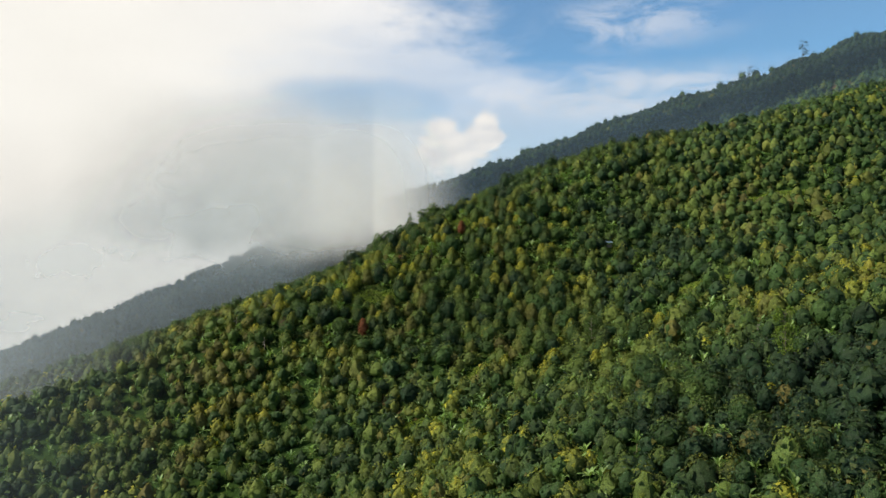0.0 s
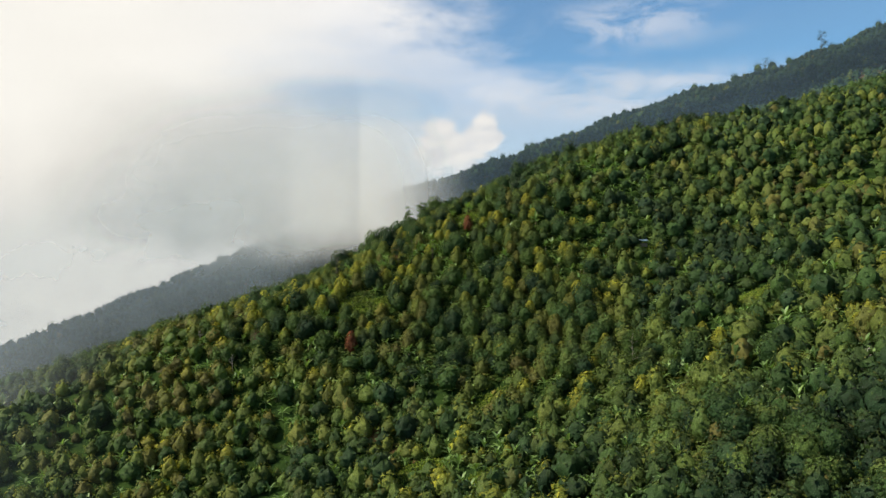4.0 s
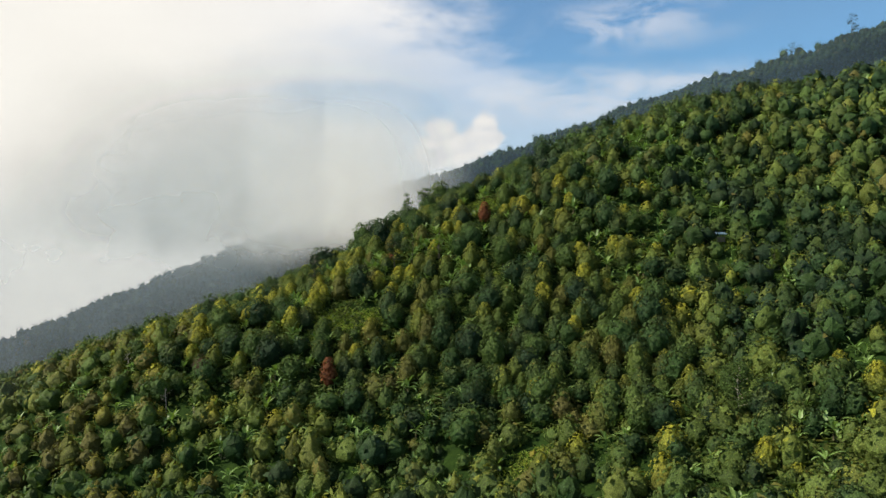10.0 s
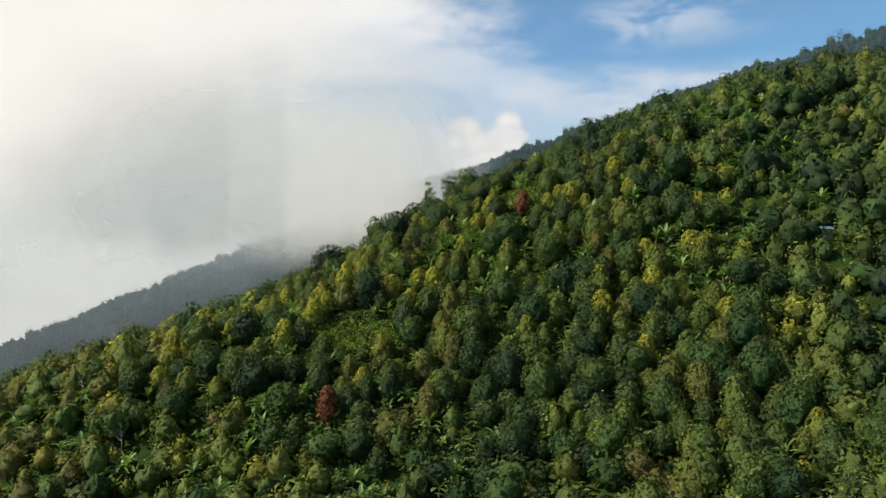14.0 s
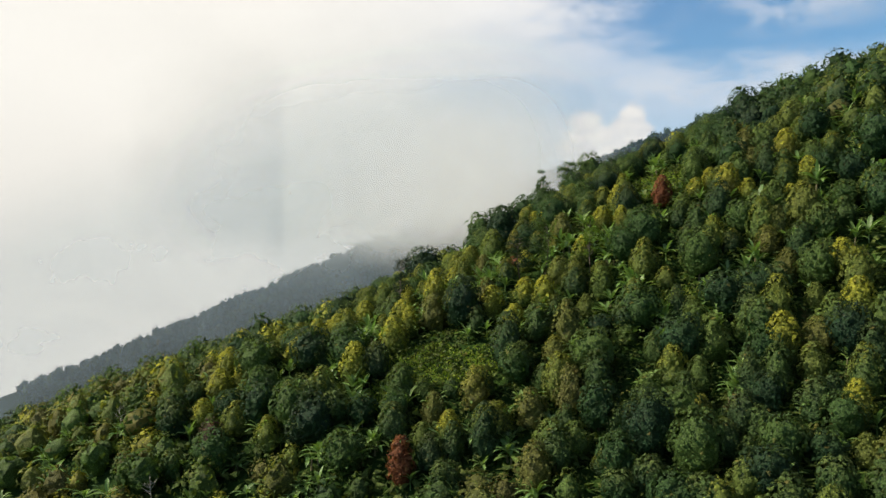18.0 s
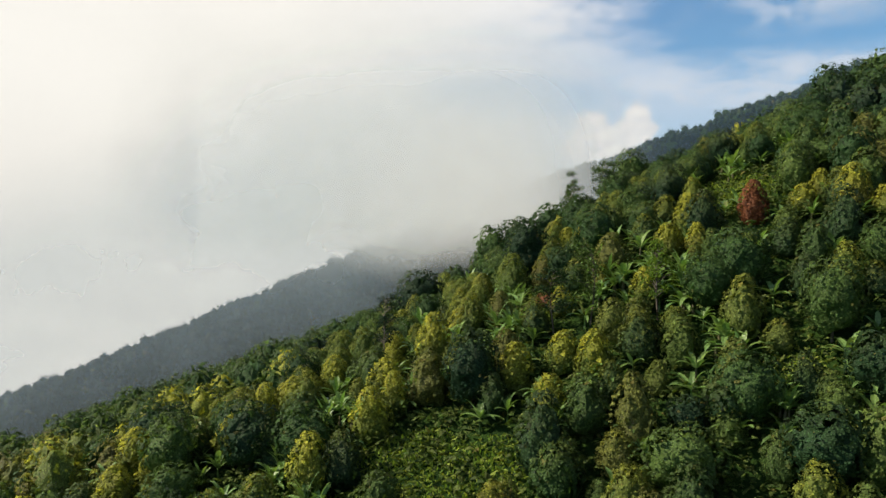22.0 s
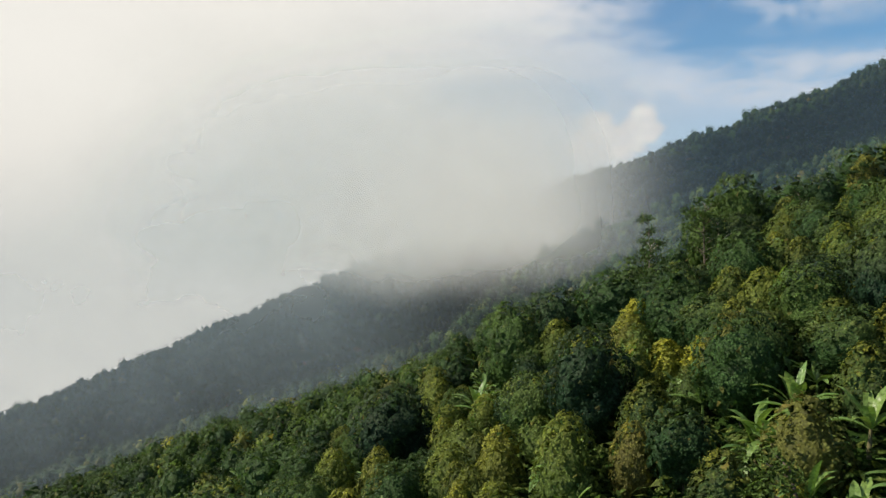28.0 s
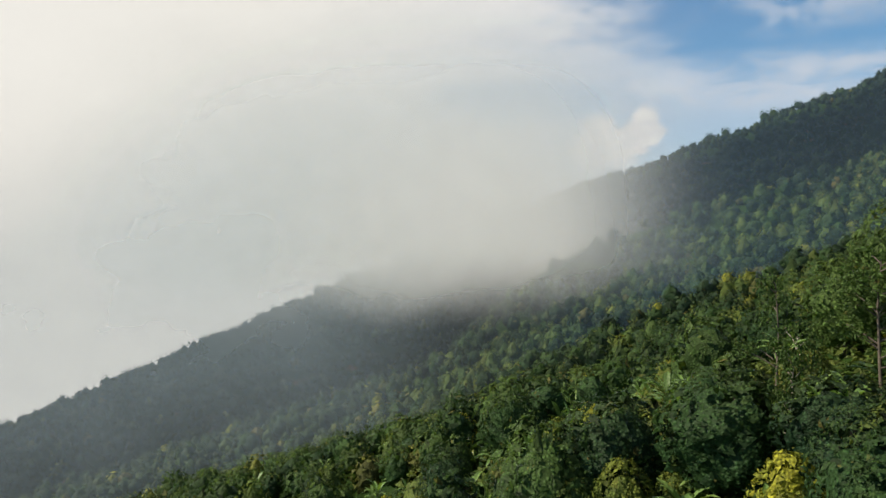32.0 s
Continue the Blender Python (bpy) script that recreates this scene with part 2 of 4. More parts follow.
M_ROOF = plain_material("painted metal roof", (0.10, 0.17, 0.24), (0.18, 0.25, 0.32), 3.0, 0.4, 0.3, 0.1)
M_BARK = plain_material("bark", (0.05, 0.038, 0.028), (0.13, 0.105, 0.08), 6.0)
M_PALE_BARK = plain_material("pale bark", (0.20, 0.17, 0.13), (0.42, 0.38, 0.32), 4.0)
M_STEM = plain_material("banana stem", (0.07, 0.06, 0.03), (0.15, 0.14, 0.06), 5.0)
M_GROUND = ground_material()


# ---- the lie of the land ----
def ease(v, a, b):
    s = np.clip((np.asarray(v, float) - a) / (b - a), 0, 1)
    return s * s * (3 - 2 * s)


# height across the near spur, from the hollow below the camera to its broad back
NEAR_AT = np.array([-400, 100, 157, 190, 240, 265, 300, 335, 360, 385, 425, 470, 9000], float)
NEAR_LEVEL = np.array([-84, -68, -64, -60, -62, -57, -42, -22, -3, 12, 19, 18, 18], float)
# height beyond it: the hollow, the middle spur, the far crest
FAR_AT = np.array([-400, 500, 600, 700, 780, 830, 866, 890, 925, 965, 1005, 1060, 1100, 1140, 1300, 1700, 3000, 9000], float)
FAR_LEVEL = np.array([-2, -2, -4, 0, 6, 20, 40, 46, 42, 38, 58, 88, 99, 100, 60, -80, -420, -700], float)
# how much the crests rise and sink along their length
SPUR_X = np.array([-260, -190, -140, -100, -70, -40, -10, 25, 60, 95, 130, 170, 215, 270, 340], float)
SPUR_LIFT = np.array([2.4, 0.2, -2.1, -4.6, -5.1, -0.8, 4, 7.3, 9.4, 6.7, 0.9, -5.1, -10.6, -15.4, -19.7], float)
CREST_X = np.array([-720, -600, -500, -410, -330, -120, -40, 40, 120, 200, 290, 390, 490, 600], float)
CREST_LIFT = np.array([-12.1, -12.5, -12.4, -9, -3.5, 1.1, 3.3, 2.6, -0.4, -4.9, -8.9, -10.9, -11.2, -10.7], float)


def profile(at, level):
    """A softened line through the levels."""
    fine = np.arange(-400, 9000, 5.0)
    line = np.interp(fine, at, level)
    bell = np.hanning(13)[1:-1]
    return fine, np.convolve(np.pad(line, 5, mode="edge"), bell / bell.sum(), mode="valid")


NEAR, FAR = profile(NEAR_AT, NEAR_LEVEL), profile(FAR_AT, FAR_LEVEL)
WAVES = [(random.uniform(0.010, 0.028), random.uniform(0, 6.283), random.uniform(0, 6.283), 1.6) for _ in range(6)]
WAVES += [(random.uniform(0.05, 0.10), random.uniform(0, 6.283), random.uniform(0, 6.283), 0.45) for _ in range(8)]


def back_of(x):
    """Where the back of the near spur begins to fall, across it."""
    return 440 + 66 * (1 - ease(x, -72, -8)) + 0.9 * np.clip(-50 - x, 0, 120)


def land(x, y):
    """Ground height in metres."""
    x, y = np.asarray(x, float), np.asarray(y, float)
    turned = y - 0.3 * np.clip(x, -500, 500)
    scale = np.where(x < 0, 1700.0, 800.0)
    rise = 0.40 * scale * np.tanh(x / scale) * (1 + 0.11 * ease(x, 400, 620)) - 5.8
    near = np.interp(turned, *NEAR) + ease(turned, 290, 400) * np.interp(x, SPUR_X, SPUR_LIFT)
    # the far crest comes nearer towards the valley; the middle spur sinks there
    beyond = y + 0.3 * np.clip(-x, 0, 450)
    far = np.interp(beyond, *FAR) + ease(beyond, 960, 1080) * np.interp(x, CREST_X, CREST_LIFT)
    middle = ease(beyond, 800, 880) * (1 - ease(beyond, 940, 1050))
    far = far + middle * (np.clip((85 - x) * 0.22, -16, 20) * (1 - ease(x, 190, 300)) - 50 * (1 - ease(x, -170, -20)))
    back = back_of(x)
    z = rise + near + (far - near) * ease(turned, back, back + 95)
    z = z + 10 * np.exp(-(((x + 85) / 45) ** 2) - ((y - 340) / 35) ** 2) + 6 * np.exp(-(((x - 107) / 35) ** 2) - ((y - 290) / 35) ** 2)
    rough = 0
    for k, turn_by, shift, high in WAVES:
        rough = rough + high * np.sin(k * (x * math.cos(turn_by) + y * math.sin(turn_by)) + shift)
    return z + rough * (0.5 + 0.9 * ease(y, 520, 800))


def height(x, y):
    return float(land(x, y))


def mesh_from(name, verts, faces, mats, flush=None, hue=None, slot=None, smooth=False, bulge=None):
    """A mesh from arrays of corners and of faces that all have the same number of corners."""
    me = bpy.data.meshes.new(name)
    verts, faces = np.asarray(verts, np.float32), np.asarray(faces, np.int32)
    count, sides = faces.shape
    me.vertices.add(len(verts))
    me.vertices.foreach_set("co", verts.ravel())
    me.loops.add(count * sides)
    me.loops.foreach_set("vertex_index", faces.ravel())
    me.polygons.add(count)
    me.polygons.foreach_set("loop_start", np.arange(count, dtype=np.int32) * sides)
    for mat in mats:
        me.materials.append(mat)
    if slot is not None:
        me.polygons.foreach_set("material_index", np.asarray(slot, np.int32))
    me.polygons.foreach_set("use_smooth", np.full(count, smooth, bool))
    for key, values in (("flush", flush), ("hue", hue)):
        if values is not None:
            layer = me.attributes.new(key, "FLOAT", "POINT")
            layer.data.foreach_set("value", np.asarray(values, np.float32))
    if bulge is not None:
        layer = me.attributes.new("bulge", "FLOAT_VECTOR", "POINT")
        layer.data.foreach_set("vector", np.asarray(bulge, np.float32).ravel())
    me.update(calc_edges=True)
    return me


def build_ground():
    def steps(spans):
        out = []
        for a, b, s in spans:
            out.append(np.arange(a, b, s))
        return np.concatenate(out)

    xs = steps(((-4500, -900, 300), (-900, -240, 12), (-240, 320, 4), (320, 900, 12), (900, 4501, 300)))
    ys = steps(((-4200, -600, 300), (-600, 60, 20), (60, 560, 4), (560, 1300, 9), (1300, 4801, 250)))
    gx, gy = np.meshgrid(xs, ys)
    verts = np.stack([gx, gy, land(gx, gy)], -1).reshape(-1, 3)
    w, h = len(xs), len(ys)
    a = (np.arange(h - 1)[:, None] * w + np.arange(w - 1)[None]).ravel()
    me = mesh_from("ground", verts, np.stack([a, a + 1, a + w + 1, a + w], -1), [M_GROUND], smooth=True)
    tagged(new("ground", me), "steep hillside of grass and red-brown soil under the trees", "hillside", kind="structure")


build_ground()


# ---- plants: leaves are small folded blades, gathered in clumps ----
def unit(v):
    return v / np.maximum(np.linalg.norm(v, axis=-1, keepdims=True), 1e-6)


def blades(rng, at, out, long, wide, droop=0.15):
    """One folded blade (four corners) at each place, turned to face out. Returns corners and faces."""
    n = len(at)
    side = unit(np.cross(out, rng.normal(size=(n, 3))))
    along = np.cross(out, side)
    long = np.broadcast_to(long, n)[:, None] * rng.uniform(0.7, 1.3, (n, 1))
    wide = np.broadcast_to(wide, n)[:, None] * rng.uniform(0.7, 1.3, (n, 1))
    fold = out * long * droop
    corners = np.stack([at - along * long / 2 - fold, at + side * wide / 2, at + along * long / 2 - fold, at - side * wide / 2], 1)
    return corners.reshape(-1, 3), np.arange(n * 4).reshape(n, 4)


def around(rng, n, up=0.25):
    v = rng.normal(size=(n, 3))
    v[:, 2] += up
    return unit(v)


def tufts(rng, at, out, radius, rim, jag=0.55, rise=0.5):
    """A leafy rosette at each place: a raised heart with a jagged rim of leaf tips. Returns corners and faces."""
    n = len(at)
    side = unit(np.cross(out, rng.normal(size=(n, 3))))
    along = np.cross(out, side)
    a = (np.arange(rim) * 6.2832 / rim)[None] + rng.uniform(-0.3, 0.3, (n, rim))
    reach = np.where(np.arange(rim) % 2 == 0, 1.0, 1.0 - jag)[None] * rng.uniform(0.75, 1.2, (n, rim)) * np.broadcast_to(radius, n)[:, None]
    sink = rng.uniform(-0.25, 0.15, (n, rim)) * reach
    tips = at[:, None] + side[:, None] * (np.cos(a) * reach)[..., None] + along[:, None] * (np.sin(a) * reach)[..., None] + out[:, None] * sink[..., None]
    heart = at + out * (np.broadcast_to(radius, n) * rise * rng.uniform(0.6, 1.2, n))[:, None]
    corners = np.concatenate([heart[:, None], tips], 1).reshape(-1, 3)
    k = np.arange(rim)
    fan = np.stack([0 * k, 1 + k, 1 + (k + 1) % rim], -1)
    faces = (fan[None] + (np.arange(n) * (rim + 1))[:, None, None]).reshape(-1, 3)
    return corners, faces


def egg(h):
    """Half width of a clove tree's crown from its foot to its tip: an egg, widest below the middle."""
    above = np.clip((h - 0.36) / 0.64, 0, 1)
    below = np.clip((0.36 - h) / 0.36, 0, 1)
    return np.clip(1 - above ** 1.7, 0, 1) ** 0.72 * (1 - 0.38 * below ** 2)


def dome(h):
    """Half width of a broad crown: drawn in below, round above."""
    above = np.clip((h - 0.46) / 0.54, 0, 1)
    below = np.clip((0.46 - h) / 0.46, 0, 1)
    return np.sqrt(np.clip(1 - above ** 2.2, 0, 1)) * (1 - 0.55 * below ** 2)


def clumped_crown(rng, n, leaf, rim, tall, wide, base, shape, lumps, swell, hull, loose, sprigs=0, sprig=0.3, core=0.80):
    """A closed lumpy hull of foliage, covered with leafy rosettes that follow its clumps. Returns corners, faces and each corner's level."""

    def surface(h, a):
        r = wide * 0.94 * shape(h)
        p = np.stack([r * np.cos(a), r * np.sin(a), base + (tall - base) * h], -1)
        slope = wide * (shape(np.clip(h - 0.04, 0, 1)) - shape(np.clip(h + 0.04, 0, 1))) / (0.08 * (tall - base))
        return p, unit(np.stack([np.cos(a), np.sin(a), np.clip(slope, -0.7, 4)], -1))

    lh = np.clip((np.arange(lumps) + rng.uniform(0, 1, lumps)) / lumps, 0.02, 0.97)
    hubs, _ = surface(lh, np.arange(lumps) * 2.4 + rng.uniform(-0.5, 0.5, lumps))
    reach = wide * rng.uniform(0.26, 0.56, lumps)

    def swollen(p, normal, amount):
        gap = p[:, None] - hubs[None]
        near_by = 1 - (gap ** 2).sum(-1) / reach ** 2
        k = np.argmax(near_by, 1)
        up = np.clip(near_by[np.arange(len(p)), k], 0, 1)
        lean = unit(normal * 0.9 + gap[np.arange(len(p)), k] / reach[k][:, None])
        return p + normal * (amount * wide * (np.sqrt(up) - 0.35))[:, None], lean, k

    rings, around_it = hull
    hh, aa = np.meshgrid(np.linspace(0.0, 0.985, rings), np.arange(around_it) * 6.2832 / around_it, indexing="ij")
    hp, hn = surface(hh.ravel(), aa.ravel() + rng.uniform(-0.2, 0.2, rings * around_it))
    hp, hull_out, _ = swollen(hp, hn, swell)
    hp = hp * (core, core, 0.5 + core / 2) + (0, 0, (base - 0.1 * tall) * (0.5 - core / 2))
    hp[:, 2] -= 0.04 * tall
    quads = []
    for r in range(rings - 1):
        for s in range(around_it):
            t = (s + 1) % around_it
            p, q, u, v = r * around_it + s, r * around_it + t, (r + 1) * around_it + t, (r + 1) * around_it + s
            quads += [(p, q, u), (p, u, v)]

    def spread(count):
        """Places all over the crown's outside, the way each faces, and its clump."""
        h = np.clip(((np.arange(count) + rng.uniform(0, 1, count)) / count) ** 1.1, 0.0, 0.985)
        p, normal = surface(h, np.arange(count) * 2.39996 + rng.uniform(-0.3, 0.3, count))
        p, lean, pick = swollen(p, normal, swell)
        p = p + lean * rng.normal(size=(count, 1)) * 0.035 * wide + rng.normal(size=(count, 3)) * 0.04
        return p, unit(lean + rng.normal(size=(count, 3)) * loose + (0, 0, 0.25)), pick, unit(lean * 0.55 + normal * 0.45 + rng.normal(size=(count, 3)) * 0.14)

    p, face, pick, out = spread(n)
    outs = [np.repeat(out, rim + 1, 0)]
    corners, faces = tufts(rng, p, face, leaf * rng.uniform(0.7, 1.3, n), rim, 0.5, 0.28)
    pieces, levels, clumps = [(corners, faces)], [np.repeat(p[:, 2], rim + 1)], [np.repeat(pick, rim + 1)]
    lots = [np.repeat(rng.uniform(0.75, 1.2, n), rim + 1)]
    if sprigs:
        p, face, pick, out = spread(sprigs)
        outs.append(np.repeat(out, 4, 0))
        face = unit(face + rng.normal(size=(sprigs, 3)) * 0.4)
        corners, quads4 = blades(rng, p + unit(face + (0, 0, 0.5)) * sprig * rng.uniform(0.0, 1.1, (sprigs, 1)), face, sprig, sprig * 0.6)
        pieces.append((corners, np.concatenate([quads4[:, [0, 1, 2]], quads4[:, [0, 2, 3]]])))
        levels.append(np.repeat(p[:, 2], 4))
        clumps.append(np.repeat(pick, 4))
        lots.append(np.repeat(rng.uniform(0.7, 1.3, sprigs), 4))
    verts, tris = gathered([(hp, np.array(quads)), *pieces])
    level = np.concatenate([hp[:, 2], *levels]) / tall
    clump = np.concatenate([np.zeros(len(hp), int), *clumps])
    lot = np.concatenate([np.full(len(hp), 0.5), *lots])
    return verts, tris, level, clump, lot, np.concatenate([hull_out, *outs])


def clove_crown(rng, n, leaf, tall=5.6, wide=2.05, young=0.5, rim=6, hull=(6, 8), sprigs=0, sprig=0.3, core=0.80):
    """An egg-shaped dense crown down to the ground, with young leaves on its upper clumps."""
    lumps = 30
    verts, tris, level, clump, lot, out = clumped_crown(rng, n, leaf, rim, tall, wide, 0.45, egg, lumps, 0.36, hull, 0.34, sprigs, sprig, core)
    flush = np.clip((level - 0.12) * 1.45, 0.05, 1.2) * young * rng.uniform(0.35, 1.2, lumps)[clump] * lot
    return verts, tris, np.clip(flush, 0, 1), out


def dome_crown(rng, n, leaf, tall=8.0, wide=3.4, base=2.0, young=0.15, rim=6, hull=(6, 9), sprigs=0, sprig=0.35, core=0.80):
    """A broad uneven dome of clumps."""
    lumps = 26
    verts, tris, level, clump, lot, out = clumped_crown(rng, n, leaf, rim, tall, wide, base, dome, lumps, 0.40, hull, 0.34, sprigs, sprig, core)
    flush = np.clip((level - 0.5) * 2, 0, 1) * young * rng.uniform(0.2, 1.5, lumps)[clump] * lot
    return verts, tris, np.clip(flush, 0, 1), out


def tier_crown(rng, n, leaf, tall=11.0, wide=3.2, base=5.0, tiers=9, young=0.15):
    """An open crown of flat sprays on a tall stem, with gaps between them."""
    hubs, spread = [], []
    for k in range(tiers):
        h = k / max(1, tiers - 1)
        for _ in range(3):
            a, r = rng.uniform(0, 6.283), wide * (1 - 0.45 * h) * rng.uniform(0.25, 0.95)
            hubs.append((r * math.cos(a), r * math.sin(a), base + (tall - base) * h + rng.normal() * 0.3))
            spread.append(wide * rng.uniform(0.26, 0.44))
    hubs, spread = np.array(hubs), np.array(spread)
    pick = rng.integers(0, len(hubs), n)
    way = around(rng, n, 0.0)
    at = hubs[pick] + way * (1, 1, 0.62) * (spread[pick] * rng.uniform(0.3, 1.1, n))[:, None]
    face = unit(rng.normal(size=(n, 3)) * 0.9 + (-0.2, -0.5, 0.8))
    corners, faces = blades(rng, at, face, leaf, leaf * 0.5)
    return corners, faces, np.repeat(np.clip(rng.uniform(-0.6, 1, n), 0, 1) * young, 4), hubs


def tube(points, radii, sides=6):
    """A tapered limb through the points."""
    points = np.asarray(points, float)
    rings = []
    for k, p in enumerate(points):
        d = unit(points[min(k + 1, len(points) - 1)] - points[max(k - 1, 0)])
        u = unit(np.cross(d, (0.31, 0.95, 0.02)))
        v = np.cross(d, u)
        a = np.arange(sides) * 6.2832 / sides
        rings.append(p + radii[k] * (np.cos(a)[:, None] * u + np.sin(a)[:, None] * v))
    verts = np.concatenate(rings)
    faces = []
    for k in range(len(points) - 1):
        for s in range(sides):
            t = (s + 1) % sides
            faces.append((k * sides + s, k * sides + t, (k + 1) * sides + t, (k + 1) * sides + s))
    return verts, np.array(faces)


def gathered(pieces):
    """Joins (corners, faces) pairs."""
    verts, faces, start = [], [], 0
    for v, f in pieces:
        verts.append(v)
        faces.append(np.asarray(f) + start)
        start += len(v)
    return np.concatenate(verts), np.concatenate(faces)


def limbs(rng, tall, thick, branches, reach, start=0.35, bend=0.4, twigs=0):
    """A bent trunk with limbs that rise out of it."""
    k = 6
    path = np.zeros((k, 3))
    path[:, 2] = np.linspace(-0.6, tall, k)
    path[1:, :2] += np.cumsum(rng.normal(size=(k - 1, 2)) * bend * tall / 30, 0)
    pieces = [tube(path, np.linspace(thick, thick * 0.25, k))]
    for _ in range(branches):
        h = rng.uniform(start, 0.95)
        at = np.array([np.interp(h * tall, path[:, 2], path[:, c]) for c in range(3)])
        a = rng.uniform(0, 6.283)
        r = reach * (1.1 - 0.7 * h) * rng.uniform(0.6, 1.1)
        end = at + (r * math.cos(a), r * math.sin(a), r * rng.uniform(0.35, 0.9))
        mid = (at + end) / 2 + (0, 0, -0.12 * r)
        pieces.append(tube([at, mid, end], [thick * 0.42, thick * 0.28, thick * 0.1], 5))
        for _ in range(twigs):
            s = rng.uniform(0.3, 0.9)
            p = mid + (end - mid) * s
            q = p + unit(rng.normal(size=3) + (0, 0, 0.7)) * r * rng.uniform(0.25, 0.5)
            pieces.append(tube([p, q], [thick * 0.14, thick * 0.04], 4))
    return gathered(pieces)


def banana_leaf(rng, long, wide, lift, turn_by, tear=0.0):
    """A paddle that rises from the heart, arches over and hangs: two rows of blades along a midrib."""
    k = 6
    s = np.linspace(0, 1, k)
    angle = lift - s ** 1.6 * rng.uniform(0.5, 1.5)
    out = np.concatenate([[0], np.cumsum(np.cos((angle[1:] + angle[:-1]) / 2) * long / (k - 1))])
    up = np.concatenate([[0], np.cumsum(np.sin((angle[1:] + angle[:-1]) / 2) * long / (k - 1))])
    half = wide / 2 * np.array([0.08, 0.7, 1.0, 0.95, 0.75, 0.06]) * rng.uniform(0.75, 1.15, k)
    rib = np.stack([out, 0 * out, up], -1)
    left, right = rib.copy(), rib.copy()
    left[:, 1], right[:, 1] = half, -half
    left[:, 2] += half * 0.35
    right[:, 2] += half * 0.35
    verts = np.concatenate([rib, left, right])
    c, d = math.cos(turn_by), math.sin(turn_by)
    verts = verts @ np.array([[c, d, 0], [-d, c, 0], [0, 0, 1]])
    a = np.arange(k - 1)
    faces = np.concatenate([np.stack([a, a + 1, a + k + 1, a + k], -1), np.stack([a, a + 2 * k, a + 2 * k + 1, a + 1], -1)])
    return verts, faces


def part(name, me, parent, label=""):
    ob = new(name, me)
    ob.parent = parent
    if label:
        ob["label"] = label
    return ob


def thing(name, label, category, group=""):
    return tagged(new(name), label, category, group)


def plant(proto, x, y, scale=1.0, turn_by=0.0, sink=0.15, stretch=1.0):
    """Stands a copy of a plant on the ground."""
    ob = copy_thing(proto, pose(x, y, height(x, y) - sink, 0, 0, turn_by))
    ob.scale = (scale, scale, scale * stretch)
    return ob


# ---- plants to copy: made once, far below the ground's edge of view, then moved to a place of their own ----
def clove_proto(seed, young, label, tall=6.2, wide=2.3, n=150, leaf=0.38, sprigs=1150, sprig=0.23):
    rng = np.random.default_rng(seed)
    ob = thing("clove_tree", label, "tree", "clove trees on the slope")
    v, f = limbs(rng, tall * 0.85, 0.13, 7, 1.3)
    part("trunk", mesh_from("trunk", v, f, [M_BARK], smooth=True), ob)
    v, f, fl, out = clove_crown(rng, n, leaf, tall, wide, young, 5, (7, 9), sprigs, sprig)
    part("crown", mesh_from("crown", v, f, [M_CLOVE], fl, bulge=out), ob)
    return ob


def broad_proto(seed, tall, wide, label, mat=None, young=0.15, n=230, name="broadleaf_tree", group="broadleaf trees on the slope", bark=None, leaf=0.48, sprigs=800, sprig=0.36):
    rng = np.random.default_rng(seed)
    ob = thing(name, label, "tree", group)
    v, f = limbs(rng, tall * 0.8, 0.2, 9, wide * 0.75)
    part("trunk", mesh_from("trunk", v, f, [bark or M_BARK], smooth=True), ob)
    v, f, fl, out = dome_crown(rng, n, leaf, tall, wide, tall * 0.2, young, 5, (7, 10), sprigs, sprig)
    part("crown", mesh_from("crown", v, f, [mat or M_BROAD], fl, bulge=out), ob)
    return ob


def tier_proto(seed, tall, wide, base, label, n=1000, mat=None, young=0.2, leaf=0.42, tiers=8, bark=None):
    rng = np.random.default_rng(seed)
    ob = thing("tall_tree", label, "tree", "tall open trees")
    v, f, fl, hubs = tier_crown(rng, n, leaf, tall, wide, base, tiers, young)
    lean = rng.normal(size=2) * 0.25
    stem = np.array([(0, 0, -0.6), (lean[0], lean[1], tall * 0.35), (lean[0] * 0.4, lean[1] * 1.6, tall * 0.7), (0, 0, tall * 0.98)])
    pieces = [tube(stem, [0.14, 0.11, 0.075, 0.03])]
    for hub in hubs:
        low = max(base * 0.8, hub[2] - math.hypot(hub[0], hub[1]) * 0.55)
        at = np.array([np.interp(low, stem[:, 2], stem[:, c]) for c in range(3)])
        pieces.append(tube([at, (at + hub) / 2 + (0, 0, 0.1), hub], [0.06, 0.045, 0.02], 4))
    tv, tf = gathered(pieces)
    part("trunk", mesh_from("trunk", tv, tf, [bark or M_BARK], smooth=True), ob)
    part("crown", mesh_from("crown", v, f, [mat or M_BROAD], fl), ob)
    return ob


